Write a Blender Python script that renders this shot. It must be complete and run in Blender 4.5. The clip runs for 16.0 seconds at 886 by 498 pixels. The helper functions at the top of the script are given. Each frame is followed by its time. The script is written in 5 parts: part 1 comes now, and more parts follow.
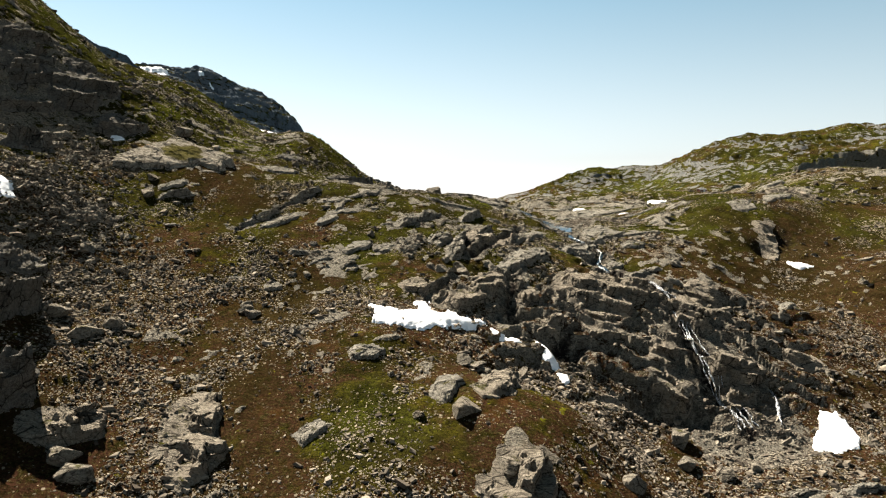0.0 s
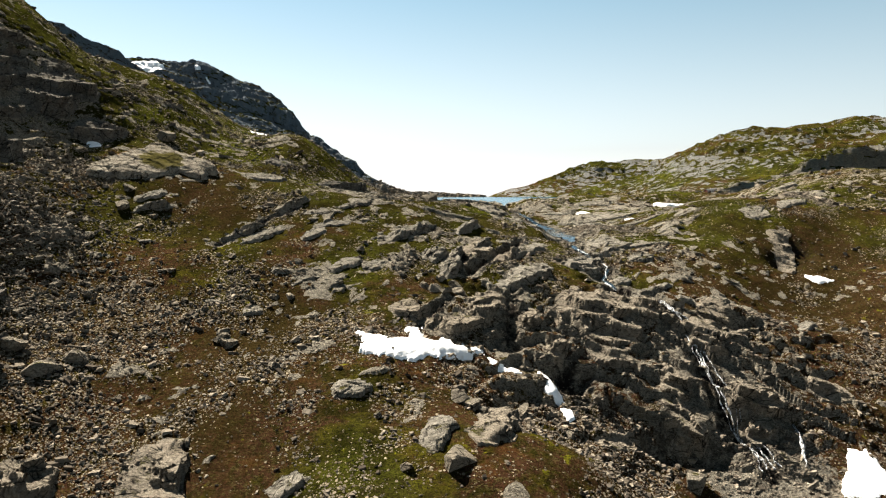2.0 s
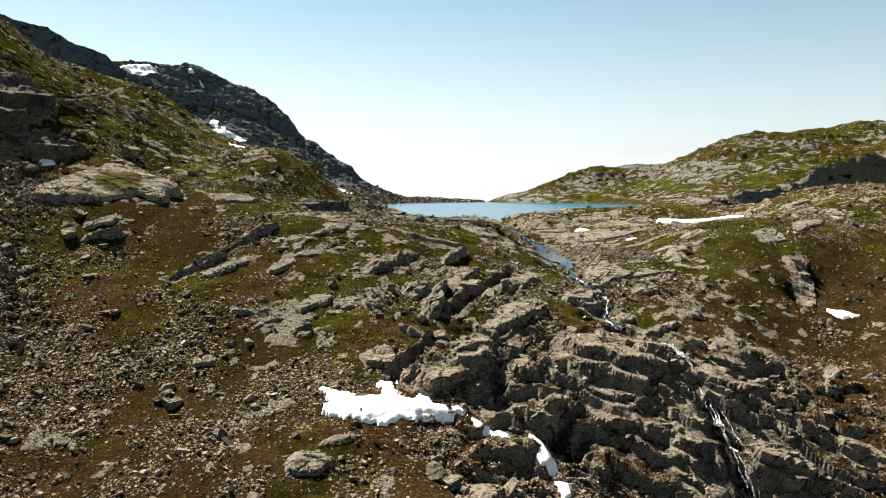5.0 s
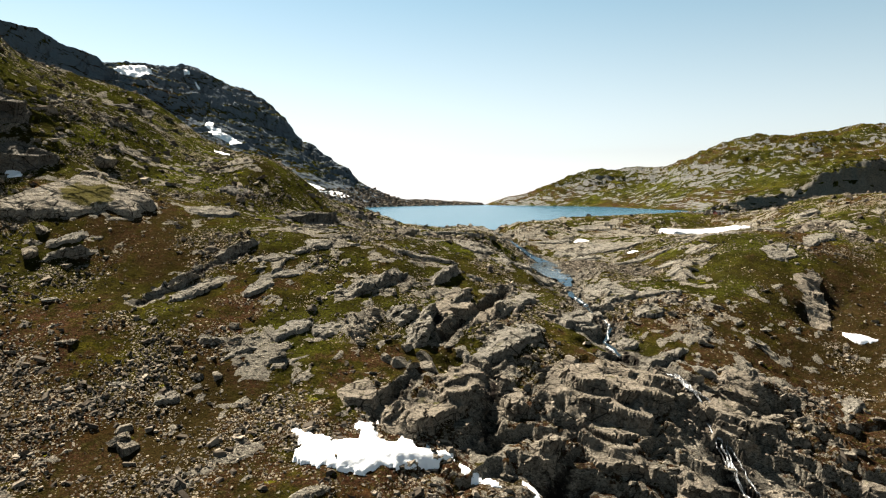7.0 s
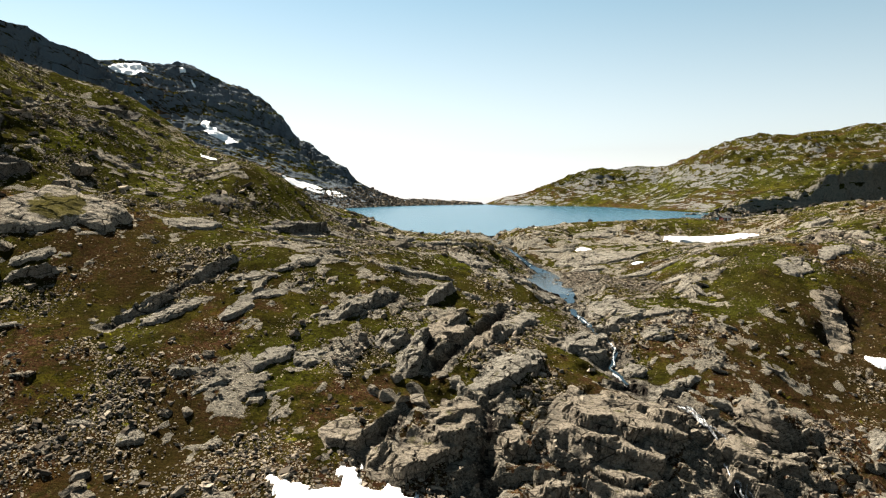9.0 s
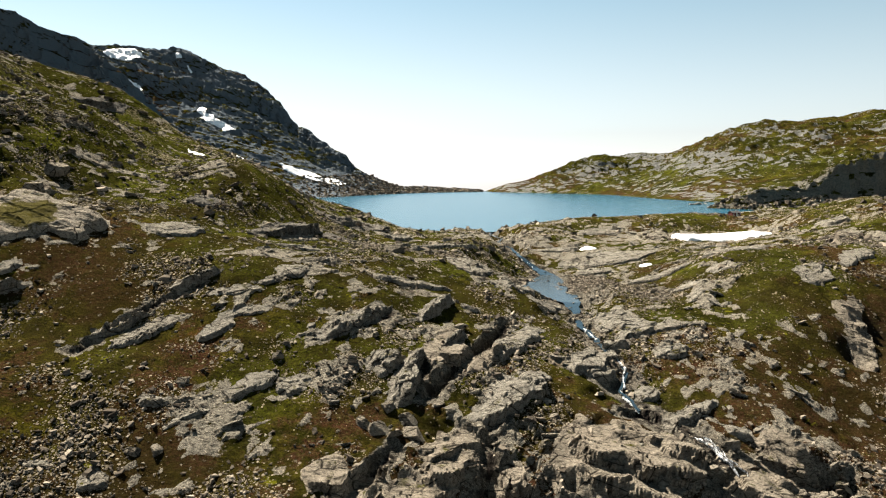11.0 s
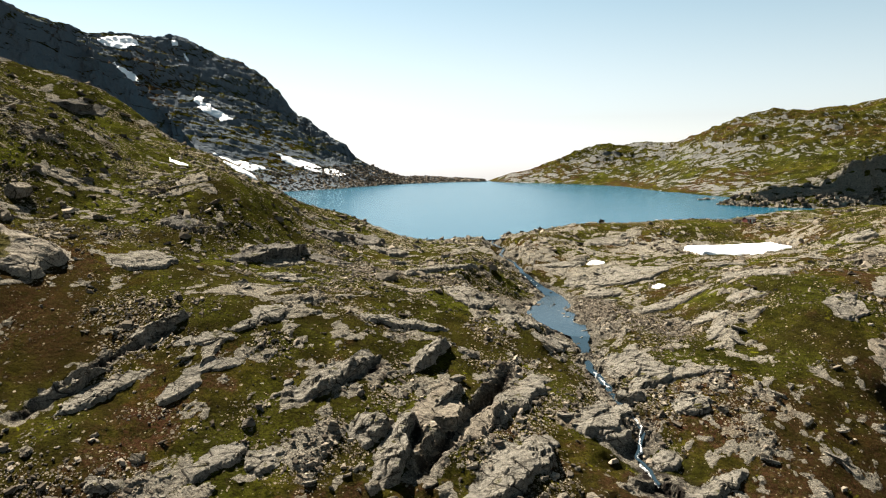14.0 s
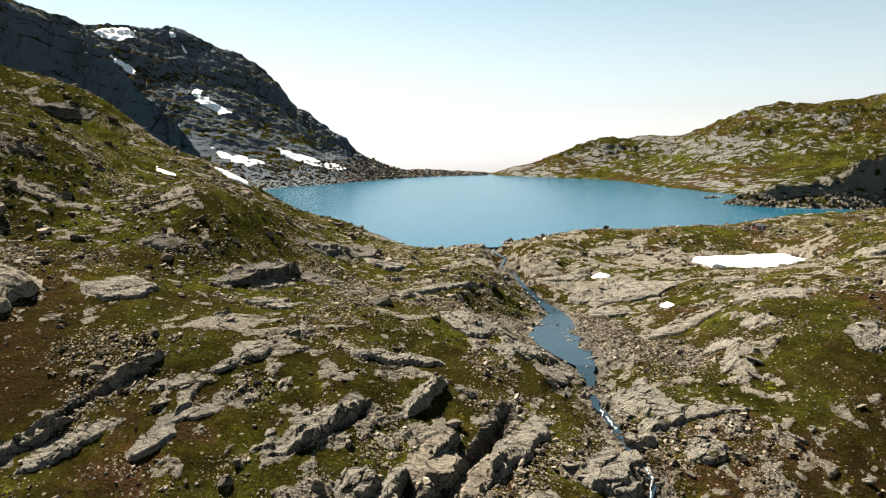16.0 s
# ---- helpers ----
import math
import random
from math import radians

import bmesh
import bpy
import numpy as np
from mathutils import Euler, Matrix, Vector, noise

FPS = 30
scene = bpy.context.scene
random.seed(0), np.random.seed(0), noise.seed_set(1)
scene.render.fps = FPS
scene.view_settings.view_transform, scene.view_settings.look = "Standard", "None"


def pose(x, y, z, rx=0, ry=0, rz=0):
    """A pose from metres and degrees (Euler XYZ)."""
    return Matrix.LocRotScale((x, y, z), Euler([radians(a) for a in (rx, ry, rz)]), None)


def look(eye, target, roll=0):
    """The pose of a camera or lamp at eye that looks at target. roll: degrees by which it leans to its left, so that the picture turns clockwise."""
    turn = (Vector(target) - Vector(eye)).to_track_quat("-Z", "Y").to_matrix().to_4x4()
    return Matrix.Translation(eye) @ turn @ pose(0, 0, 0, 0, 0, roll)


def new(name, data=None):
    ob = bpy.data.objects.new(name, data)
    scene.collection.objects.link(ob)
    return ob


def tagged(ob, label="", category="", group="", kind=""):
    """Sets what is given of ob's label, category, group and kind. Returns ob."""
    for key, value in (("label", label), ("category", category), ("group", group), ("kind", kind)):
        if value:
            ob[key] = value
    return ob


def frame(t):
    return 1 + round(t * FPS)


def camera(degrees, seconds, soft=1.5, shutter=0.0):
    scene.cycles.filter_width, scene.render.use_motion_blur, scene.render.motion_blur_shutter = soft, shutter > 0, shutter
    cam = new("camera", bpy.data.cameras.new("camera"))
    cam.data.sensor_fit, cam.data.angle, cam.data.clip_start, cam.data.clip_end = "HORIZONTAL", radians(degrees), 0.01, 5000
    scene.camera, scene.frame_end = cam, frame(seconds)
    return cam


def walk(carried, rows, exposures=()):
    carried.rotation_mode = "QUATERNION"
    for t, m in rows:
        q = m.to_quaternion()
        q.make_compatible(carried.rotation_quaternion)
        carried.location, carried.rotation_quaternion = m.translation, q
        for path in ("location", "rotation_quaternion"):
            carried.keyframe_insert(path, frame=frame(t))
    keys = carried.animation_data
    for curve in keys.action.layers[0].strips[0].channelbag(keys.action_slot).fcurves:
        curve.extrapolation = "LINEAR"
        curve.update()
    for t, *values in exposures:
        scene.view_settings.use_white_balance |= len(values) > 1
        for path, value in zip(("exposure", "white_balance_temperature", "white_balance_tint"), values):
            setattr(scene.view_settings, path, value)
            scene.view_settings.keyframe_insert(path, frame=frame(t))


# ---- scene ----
cam = camera(66.4, 16.0, soft=1.2)
# seconds, place, yaw, pitch, roll
PATH = [
    (0.0, 1.383, 0.840, 1.852, 0.579, -4.052, -0.11),
    (0.5, 1.588, 3.308, 2.987, 0.623, -4.456, -0.18),
    (1.0, 1.860, 5.797, 4.061, 0.657, -4.686, -0.23),
    (1.5, 2.198, 8.297, 5.067, 0.683, -4.760, -0.27),
    (2.0, 2.602, 10.804, 6.004, 0.704, -4.740, -0.29),
    (2.5, 3.062, 13.302, 6.879, 0.716, -4.698, -0.31),
    (3.0, 3.559, 15.786, 7.699, 0.721, -4.664, -0.31),
    (3.5, 4.075, 18.245, 8.478, 0.721, -4.645, -0.31),
    (4.0, 4.603, 20.676, 9.226, 0.718, -4.627, -0.30),
    (4.5, 5.134, 23.070, 9.957, 0.713, -4.613, -0.28),
    (5.0, 5.657, 25.421, 10.676, 0.707, -4.599, -0.27),
    (5.5, 6.161, 27.729, 11.383, 0.701, -4.585, -0.25),
    (6.0, 6.632, 29.997, 12.079, 0.694, -4.570, -0.24),
    (6.5, 7.058, 32.229, 12.761, 0.687, -4.555, -0.22),
    (7.0, 7.428, 34.431, 13.432, 0.679, -4.546, -0.20),
    (7.5, 7.733, 36.613, 14.098, 0.669, -4.551, -0.18),
    (8.0, 7.971, 38.791, 14.772, 0.656, -4.574, -0.16),
    (8.5, 8.153, 40.975, 15.471, 0.642, -4.634, -0.14),
    (9.0, 8.302, 43.176, 16.217, 0.635, -4.768, -0.13),
    (9.5, 8.437, 45.394, 17.020, 0.640, -5.005, -0.13),
    (10.0, 8.575, 47.623, 17.885, 0.656, -5.333, -0.14),
    (10.5, 8.722, 49.852, 18.817, 0.683, -5.710, -0.15),
    (11.0, 8.882, 52.070, 19.815, 0.718, -6.083, -0.17),
    (11.5, 9.052, 54.268, 20.876, 0.756, -6.407, -0.19),
    (12.0, 9.228, 56.440, 21.996, 0.795, -6.658, -0.21),
    (12.5, 9.402, 58.584, 23.168, 0.832, -6.856, -0.22),
    (13.0, 9.571, 60.713, 24.386, 0.868, -7.037, -0.23),
    (13.5, 9.748, 62.833, 25.631, 0.909, -7.223, -0.22),
    (14.0, 9.939, 64.940, 26.888, 0.957, -7.420, -0.22),
    (14.5, 10.138, 67.015, 28.148, 1.009, -7.626, -0.21),
    (15.0, 10.334, 69.054, 29.414, 1.059, -7.844, -0.20),
    (15.5, 10.518, 71.063, 30.687, 1.101, -8.072, -0.20),
    (16.0, 10.690, 73.055, 31.970, 1.132, -8.308, -0.19),
]


def aim(x, y, z, yaw, pitch, roll):
    a, b = radians(yaw), radians(pitch)
    return look((x, y, z), (x - math.sin(a) * math.cos(b), y + math.cos(a) * math.cos(b), z + math.sin(b)), roll)


walk(cam, [(row[0], aim(*row[1:])) for row in PATH])

# ---------------------------------------------------------------- light
SUN_AZIMUTH, SUN_HEIGHT = -41.0, 49.5
world = bpy.data.worlds.new("sky")
scene.world = world
world.use_nodes = True
wt = world.node_tree
sky = wt.nodes.new("ShaderNodeTexSky")
sky.sky_type = "NISHITA"
sky.sun_disc = False
sky.sun_elevation, sky.sun_rotation = radians(SUN_HEIGHT), radians(SUN_AZIMUTH)
sky.altitude, sky.air_density, sky.dust_density, sky.ozone_density = 900, 1.0, 0.5, 0.9
wt.nodes["Background"].inputs["Strength"].default_value = 0.0505
pale = wt.nodes.new("ShaderNodeHueSaturation")
pale.inputs["Hue"].default_value = 0.466
# pale haze towards the horizon
way = wt.nodes.new("ShaderNodeSeparateXYZ")
wt.links.new(wt.nodes.new("ShaderNodeTexCoord").outputs["Generated"], way.inputs[0])
haze = wt.nodes.new("ShaderNodeMapRange")
for key, value in (("From Min", 0.0), ("From Max", 0.30), ("To Min", 0.20), ("To Max", 0.90)):
    haze.inputs[key].default_value = value
wt.links.new(way.outputs["Z"], haze.inputs["Value"])
deep = wt.nodes.new("ShaderNodeMapRange")
for key, value in (("From Min", 0.28), ("From Max", 0.62), ("To Min", 1.0), ("To Max", 0.27)):
    deep.inputs[key].default_value = value
wt.links.new(way.outputs["Z"], deep.inputs["Value"])
wt.links.new(deep.outputs["Result"], pale.inputs["Value"])
wt.links.new(haze.outputs["Result"], pale.inputs["Saturation"])
wt.links.new(sky.outputs["Color"], pale.inputs["Color"])
wt.links.new(pale.outputs["Color"], wt.nodes["Background"].inputs["Color"])

sun = new("sun", bpy.data.lights.new("sun", "SUN"))
sun.data.energy, sun.data.angle, sun.data.color = 8.0, radians(0.5), (1.0, 0.92, 0.79)
ca, sa = math.cos(radians(SUN_HEIGHT)), math.sin(radians(SUN_HEIGHT))
sun.matrix_world = look((ca * math.sin(radians(SUN_AZIMUTH)) * 500, ca * math.cos(radians(SUN_AZIMUTH)) * 500, sa * 500), (0, 0, 0))
scene.view_settings.exposure = 1.4

# ---------------------------------------------------------------- materials
class Mat:
    """A small builder for node materials."""

    def __init__(self, name):
        self.m = bpy.data.materials.new(name)
        self.m.use_nodes = True
        self.t = self.m.node_tree
        self.b = self.t.nodes["Principled BSDF"]
        self.pos = self.t.nodes.new("ShaderNodeNewGeometry").outputs["Position"]

    def put(self, socket, value):
        if isinstance(value, bpy.types.NodeSocket):
            self.t.links.new(value, socket)
        else:
            socket.default_value = value

    def noise(self, size, detail=4.0, rough=0.55, warp=0.0, squash=None):
        v = self.pos
        if squash:
            mp = self.t.nodes.new("ShaderNodeMapping")
            self.put(mp.inputs["Vector"], v)
            mp.inputs["Rotation"].default_value = (0, 0, radians(squash[0]))
            mp.inputs["Scale"].default_value = squash[1]
            v = mp.outputs["Vector"]
        n = self.t.nodes.new("ShaderNodeTexNoise")
        self.put(n.inputs["Vector"], v)
        n.inputs["Scale"].default_value, n.inputs["Detail"].default_value = 1.0 / size, detail
        n.inputs["Roughness"].default_value, n.inputs["Distortion"].default_value = rough, warp
        return n.outputs["Fac"]

    def attr(self, name):
        n = self.t.nodes.new("ShaderNodeAttribute")
        n.attribute_name = name
        return n.outputs["Fac"]

    def chance(self, island=False):
        if island:
            return self.t.nodes.new("ShaderNodeNewGeometry").outputs["Random Per Island"]
        return self.t.nodes.new("ShaderNodeObjectInfo").outputs["Random"]

    def steep(self):
        n = self.t.nodes.new("ShaderNodeSeparateXYZ")
        self.put(n.inputs[0], self.t.nodes.new("ShaderNodeNewGeometry").outputs["Normal"])
        return n.outputs["Z"]

    def math(self, op, a, b=0.0, clamp=False):
        n = self.t.nodes.new("ShaderNodeMath")
        n.operation, n.use_clamp = op, clamp
        self.put(n.inputs[0], a), self.put(n.inputs[1], b)
        return n.outputs[0]

    def span(self, v, a, b, lo=0.0, hi=1.0):
        n = self.t.nodes.new("ShaderNodeMapRange")
        n.interpolation_type = "SMOOTHSTEP"
        self.put(n.inputs["Value"], v)
        for k, x in (("From Min", a), ("From Max", b), ("To Min", lo), ("To Max", hi)):
            n.inputs[k].default_value = x
        return n.outputs["Result"]

    def mix(self, f, a, b, kind="MIX"):
        n = self.t.nodes.new("ShaderNodeMix")
        n.data_type, n.blend_type = "RGBA", kind
        for s, v in ((n.inputs[0], f), (n.inputs[6], a), (n.inputs[7], b)):
            self.put(s, (*v, 1.0) if isinstance(v, tuple) and len(v) == 3 else v)
        return n.outputs[2]

    def bump(self, h, strength, depth, after=None):
        n = self.t.nodes.new("ShaderNodeBump")
        n.inputs["Strength"].default_value, n.inputs["Distance"].default_value = strength, depth
        self.put(n.inputs["Height"], h)
        if after is not None:
            self.put(n.inputs["Normal"], after)
        return n.outputs["Normal"]

    def done(self, colour, rough=0.9, normal=None, specular=0.3, **more):
        self.put(self.b.inputs["Base Color"], (*colour, 1.0) if isinstance(colour, tuple) and len(colour) == 3 else colour)
        self.put(self.b.inputs["Roughness"], rough)
        self.b.inputs["Specular IOR Level"].default_value = specular
        if normal is not None:
            self.put(self.b.inputs["Normal"], normal)
        for k, v in more.items():
            self.put(self.b.inputs[k.replace("_", " ")], v)
        return self.m


def rock_colour(k, scale=1.0):
    """Grey gneiss: pale, foliated, with dark lichen, rusty streaks and black joints."""
    c = k.mix(k.noise(2.4 * scale, 6, 0.7), (0.086, 0.077, 0.063), (0.295, 0.270, 0.218))
    c = k.mix(k.span(k.noise(0.5 * scale, 6, 0.75, 0.3, (38, (1, 2.6, 1.6))), 0.44, 0.62), c, (0.042, 0.035, 0.028))
    c = k.mix(k.span(k.noise(7.0 * scale, 4), 0.56, 0.72, 0, 0.55), c, (0.120, 0.088, 0.052))
    c = k.mix(k.span(k.noise(0.22 * scale, 3, 0.6), 0.56, 0.68, 0, 0.8), c, (0.40, 0.345, 0.26))
    return k.mix(k.span(k.noise(0.16 * scale, 3, 0.6), 0.55, 0.68, 0, 0.7), c, (0.030, 0.026, 0.021))


def pebbles(k, size, share, seed=0.0):
    """Small stones as round cells: how much of the place they cover, and a chance for each."""
    n = k.t.nodes.new("ShaderNodeTexVoronoi")
    k.put(n.inputs["Vector"], k.pos)
    n.inputs["Scale"].default_value = 1.0 / size
    s = k.t.nodes.new("ShaderNodeSeparateColor")
    k.put(s.inputs[0], n.outputs["Color"])
    on = k.math("GREATER_THAN", share, s.outputs[0])
    return k.math("MULTIPLY", on, k.span(n.outputs["Distance"], 0.44, 0.34)), s.outputs[1]


def ground_material(name, scale=1.0, dark=0.0, tone=(0.085, 0.107, 0.132)):
    k = Mat(name)
    tuft, lush, warm = k.span(k.noise(5 * scale, 6, 0.6), 0.36, 0.64), k.span(k.noise(11 * scale, 4), 0.52, 0.68, 0, 0.75), k.span(k.attr("heath"), 0.05, 0.5)
    green = k.mix(warm, k.mix(lush, k.mix(tuft, (0.012, 0.013, 0.002), (0.044, 0.046, 0.007)), (0.068, 0.073, 0.008)),
                  k.mix(lush, k.mix(tuft, (0.015, 0.013, 0.003), (0.053, 0.044, 0.007)), (0.080, 0.070, 0.007)))
    brown = k.mix(k.noise(1.8 * scale, 6, 0.75), (0.013, 0.006, 0.004), (0.074, 0.035, 0.019))
    heath = k.math("ADD", k.attr("heath"), k.math("MULTIPLY", k.math("SUBTRACT", k.noise(3.5 * scale, 6, 0.7), 0.5), 2.2))
    turf = k.mix(k.span(heath, 0.34, 0.70), green, brown)
    turf = k.mix(k.span(k.noise(2.1 * scale, 5, 0.65), 0.52, 0.64, 0, 0.7), turf, (0.012, 0.014, 0.002))
    turf = k.mix(k.span(k.noise(0.38 * scale, 4, 0.75), 0.46, 0.62, 0, 0.8), turf, (0.008, 0.008, 0.002))
    turf = k.mix(k.span(k.noise(0.9 * scale, 5, 0.75), 0.53, 0.60, 0, 0.75), turf, (0.006, 0.005, 0.002))
    dry = k.span(heath, 0.30, 0.75, 0.35, 1.0)
    turf = k.mix(k.math("MULTIPLY", dry, k.span(k.noise(0.45 * scale, 4, 0.8), 0.53, 0.62, 0, 0.6)), turf, (0.105, 0.086, 0.032))
    turf = k.mix(k.math("MULTIPLY", dry, k.span(k.noise(6 * scale, 4), 0.60, 0.72, 0, 0.35)), turf, (0.085, 0.036, 0.009))
    shrub = k.math("MULTIPLY", k.attr("shrub"), k.span(k.noise(1.6 * scale, 6, 0.7), 0.34, 0.48, 0.25, 1.0))
    turf = k.mix(shrub, turf, (0.021, 0.0155, 0.005))
    turf = k.mix(k.span(k.noise(3.1 * scale, 5, 0.6, 0.4), 0.66, 0.72, 0, 0.65), turf, (0.130, 0.128, 0.008))
    stone = rock_colour(k, scale)
    if dark:
        stone = k.mix(dark, stone, tone)
    litter = k.span(k.math("ADD", k.noise(7 * scale, 5, 0.65), k.math("MULTIPLY", k.attr("stony"), 0.45)), 0.56, 0.92, 0.02, 0.6)
    lit = None
    for size in (0.55 * scale, 0.27 * scale):
        here, luck = pebbles(k, size, litter)
        turf = k.mix(here, turf, k.mix(luck, (0.060, 0.048, 0.035), (0.30, 0.25, 0.18)))
        lit = here if lit is None else k.math("MAXIMUM", lit, here)
    rocky = k.math("ADD", k.attr("bare"), k.math("MULTIPLY", k.math("SUBTRACT", k.noise(1.3 * scale, 6, 0.75), 0.5), 1.5))
    rocky = k.span(rocky, 0.46, 0.54)
    steep = k.span(k.math("ADD", k.steep(), k.math("MULTIPLY", k.math("SUBTRACT", k.noise(1.2 * scale, 4), 0.5), 0.35)), 0.54, 0.42)
    rocky = k.math("MAXIMUM", rocky, steep)
    col = k.mix(rocky, turf, stone)
    # seepage, and shade put into the colour of the hollows and clefts
    wet_and_shade = k.math("MULTIPLY", k.attr("wet_and_shade"), k.span(k.noise(2.2 * scale, 5, 0.7), 0.36, 0.56))
    col = k.mix(wet_and_shade, col, (0.012, 0.010, 0.009))
    n = k.bump(k.noise(0.4 * scale, 6, 0.8), 1.0, 0.42 * scale)
    n = k.bump(k.noise(1.5 * scale, 5, 0.65, 0.4, (38, (1, 3, 1))), 0.7, 0.6 * scale, n)
    n = k.bump(lit, 0.7, 0.15 * scale, n)
    return k.done(col, k.span(wet_and_shade, 0.0, 1.0, 1.0, 0.6), n, 0.0)


def stone_material():
    k = Mat("stone")
    c = k.mix(k.math("POWER", k.chance(True), 1.8), (0.045, 0.037, 0.029), (0.27, 0.230, 0.18))
    c = k.mix(k.span(k.noise(0.4, 5, 0.7), 0.48, 0.64, 0, 0.8), c, (0.068, 0.058, 0.048))
    return k.done(c, 0.9, k.bump(k.noise(0.25, 5, 0.7), 0.5, 0.1), 0.0)


def bedrock_material(name, pale, tone, moss_colour, spots=()):
    """Solid rock; pale: how far its colour is drawn to the tone."""
    k = Mat(name)
    c = k.mix(pale, rock_colour(k), tone)
    c = k.mix(k.span(k.chance(), 0.0, 1.0, 0, 0.4), c, tuple(0.85 * v for v in tone))
    c = k.mix(k.span(k.noise(1.1, 5, 0.7, 0.4, (38, (1, 2.5, 2.0))), 0.52, 0.66, 0, 0.65), c, (0.060, 0.050, 0.040))
    moss = k.math("MULTIPLY", k.span(k.steep(), 0.75, 0.95), k.span(k.noise(2.5, 5, 0.65), 0.57, 0.66))
    c = k.mix(moss, c, moss_colour)
    c = k.mix(k.span(k.noise(0.42, 5, 0.8), 0.53, 0.60, 0, 0.6), c, (0.060, 0.051, 0.042))
    c = k.mix(k.span(k.noise(5.0, 4, 0.6, 0.5), 0.54, 0.68, 0, 0.35), c, (0.085, 0.074, 0.062))
    n = k.bump(k.noise(0.3, 6, 0.8), 1.0, 0.45)
    n = k.bump(k.noise(1.2, 5, 0.65, 0.5, (38, (1, 2.2, 2))), 0.5, 0.3, n)
    lines = k.noise(4.2, 3, 0.55, 0.5, (38, (0.6, 1.8, 2.4)))
    gap = k.math("SUBTRACT", 1.0, k.math("MULTIPLY", k.span(lines, 0.482, 0.5, 0, 0.8), k.span(lines, 0.518, 0.5, 0, 0.8)))
    c = k.mix(gap, (0.030, 0.026, 0.020), c)
    n = k.bump(gap, 0.6, 0.2, n)
    beds = k.noise(1.1, 4, 0.6, 0.3, (38, (0.35, 2.2, 2.8)))
    seam = k.math("MULTIPLY", k.span(beds, 0.455, 0.5, 0, 1), k.span(beds, 0.545, 0.5, 0, 1))
    c = k.mix(k.math("MULTIPLY", seam, 0.28), c, (0.050, 0.042, 0.034))
    n = k.bump(beds, 0.5, 0.3, n)
    mp = k.t.nodes.new("ShaderNodeMapping")
    k.put(mp.inputs["Vector"], k.pos)
    mp.inputs["Rotation"].default_value, mp.inputs["Scale"].default_value = (0, 0, radians(-40)), (0.42, 1.0, 0.8)
    crack = None
    for size, wide in ((2.1, 0.045), (0.8, 0.04)):
        vn = k.t.nodes.new("ShaderNodeTexVoronoi")
        vn.feature = "DISTANCE_TO_EDGE"
        k.put(vn.inputs["Vector"], mp.outputs["Vector"])
        vn.inputs["Scale"].default_value = 1.0 / size
        line = k.math("MULTIPLY", k.span(vn.outputs["Distance"], 0.0, wide, 1.0, 0.0), k.span(k.noise(2.6, 3), 0.38, 0.52))
        crack = line if crack is None else k.math("MAXIMUM", crack, k.math("MULTIPLY", line, 0.7))
    c = k.mix(k.math("MULTIPLY", crack, 0.95), c, (0.008, 0.007, 0.006))
    n = k.bump(k.math("SUBTRACT", 1.0, crack), 0.6, 0.15, n)
    for place, reach, colour in spots:
        v = k.t.nodes.new("ShaderNodeVectorMath")
        v.operation = "DISTANCE"
        k.put(v.inputs[0], k.pos)
        v.inputs[1].default_value = place
        away = k.math("ADD", k.math("DIVIDE", v.outputs["Value"], reach), k.math("MULTIPLY", k.math("SUBTRACT", k.noise(2.0, 5, 0.7), 0.5), 1.6))
        c = k.mix(k.span(away, 1.05, 0.85, 0, 0.9), c, colour)
    return k.done(c, 0.95, n, 0.0)


def snow_material():
    k = Mat("old_snow")
    c = k.mix(k.span(k.noise(1.3, 5, 0.7), 0.55, 0.8, 0, 0.35), (0.86, 0.87, 0.89), (0.62, 0.58, 0.53))
    return k.done(c, 0.6, k.bump(k.noise(0.8, 4), 0.5, 0.2), 0.3)


def water_material(name, colour, wave, rough=0.12, ripple=0.08):
    k = Mat(name)
    n = k.bump(k.noise(wave, 3, 0.6, 0, (20, (1, 2.2, 1))), ripple, wave * 0.06)
    n = k.bump(k.noise(wave * 6, 3, 0.6, 0, (20, (1, 2.6, 1))), 0.04, wave * 0.2, n)
    c = k.mix(k.noise(60, 3), colour, tuple(v * 1.25 for v in colour))
    return k.done(c, rough, n, 0.3)


def foam_material():
    k = Mat("white_water")
    c = k.mix(k.span(k.noise(0.35, 5, 0.75), 0.44, 0.60), (0.03, 0.028, 0.026), (0.62, 0.64, 0.66))
    return k.done(c, 0.4, k.bump(k.noise(0.2, 4), 0.6, 0.1), 0.4)


def plain_material(name, a, b, size, rough=0.8, metal=0.0):
    k = Mat(name)
    return k.done(k.mix(k.noise(size, 4), a, b), rough, k.bump(k.noise(size * 0.4, 3), 0.3, size * 0.05), 0.3, Metallic=metal)


GROUND = ground_material("heath_and_rock")
HILL_GROUND = ground_material("hill_rock_and_turf", 2.6, 0.38)
# the default bluish tone puts distance haze into this cliff's base colour
DARK_CLIFF = ground_material("dark_lichened_hazy_cliff", 2.2, 0.82)
SPUR_ROCK = ground_material("lichened_spur_rock", 2.2, 0.45, (0.120, 0.115, 0.105))
BEDROCK = bedrock_material("pale_bedrock", 0.45, (0.305, 0.283, 0.240), (0.050, 0.046, 0.008))
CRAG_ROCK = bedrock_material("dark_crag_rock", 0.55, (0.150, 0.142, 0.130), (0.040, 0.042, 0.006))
LICHEN_SLAB = bedrock_material("lichened_bedrock", 0.60, (0.42, 0.372, 0.300), (0.050, 0.046, 0.008), (((-76.0, 171.5, 18.0), 5.5, (0.15, 0.070, 0.014)), ((-64.0, 167.0, 14.5), 5.0, (0.060, 0.052, 0.010))))
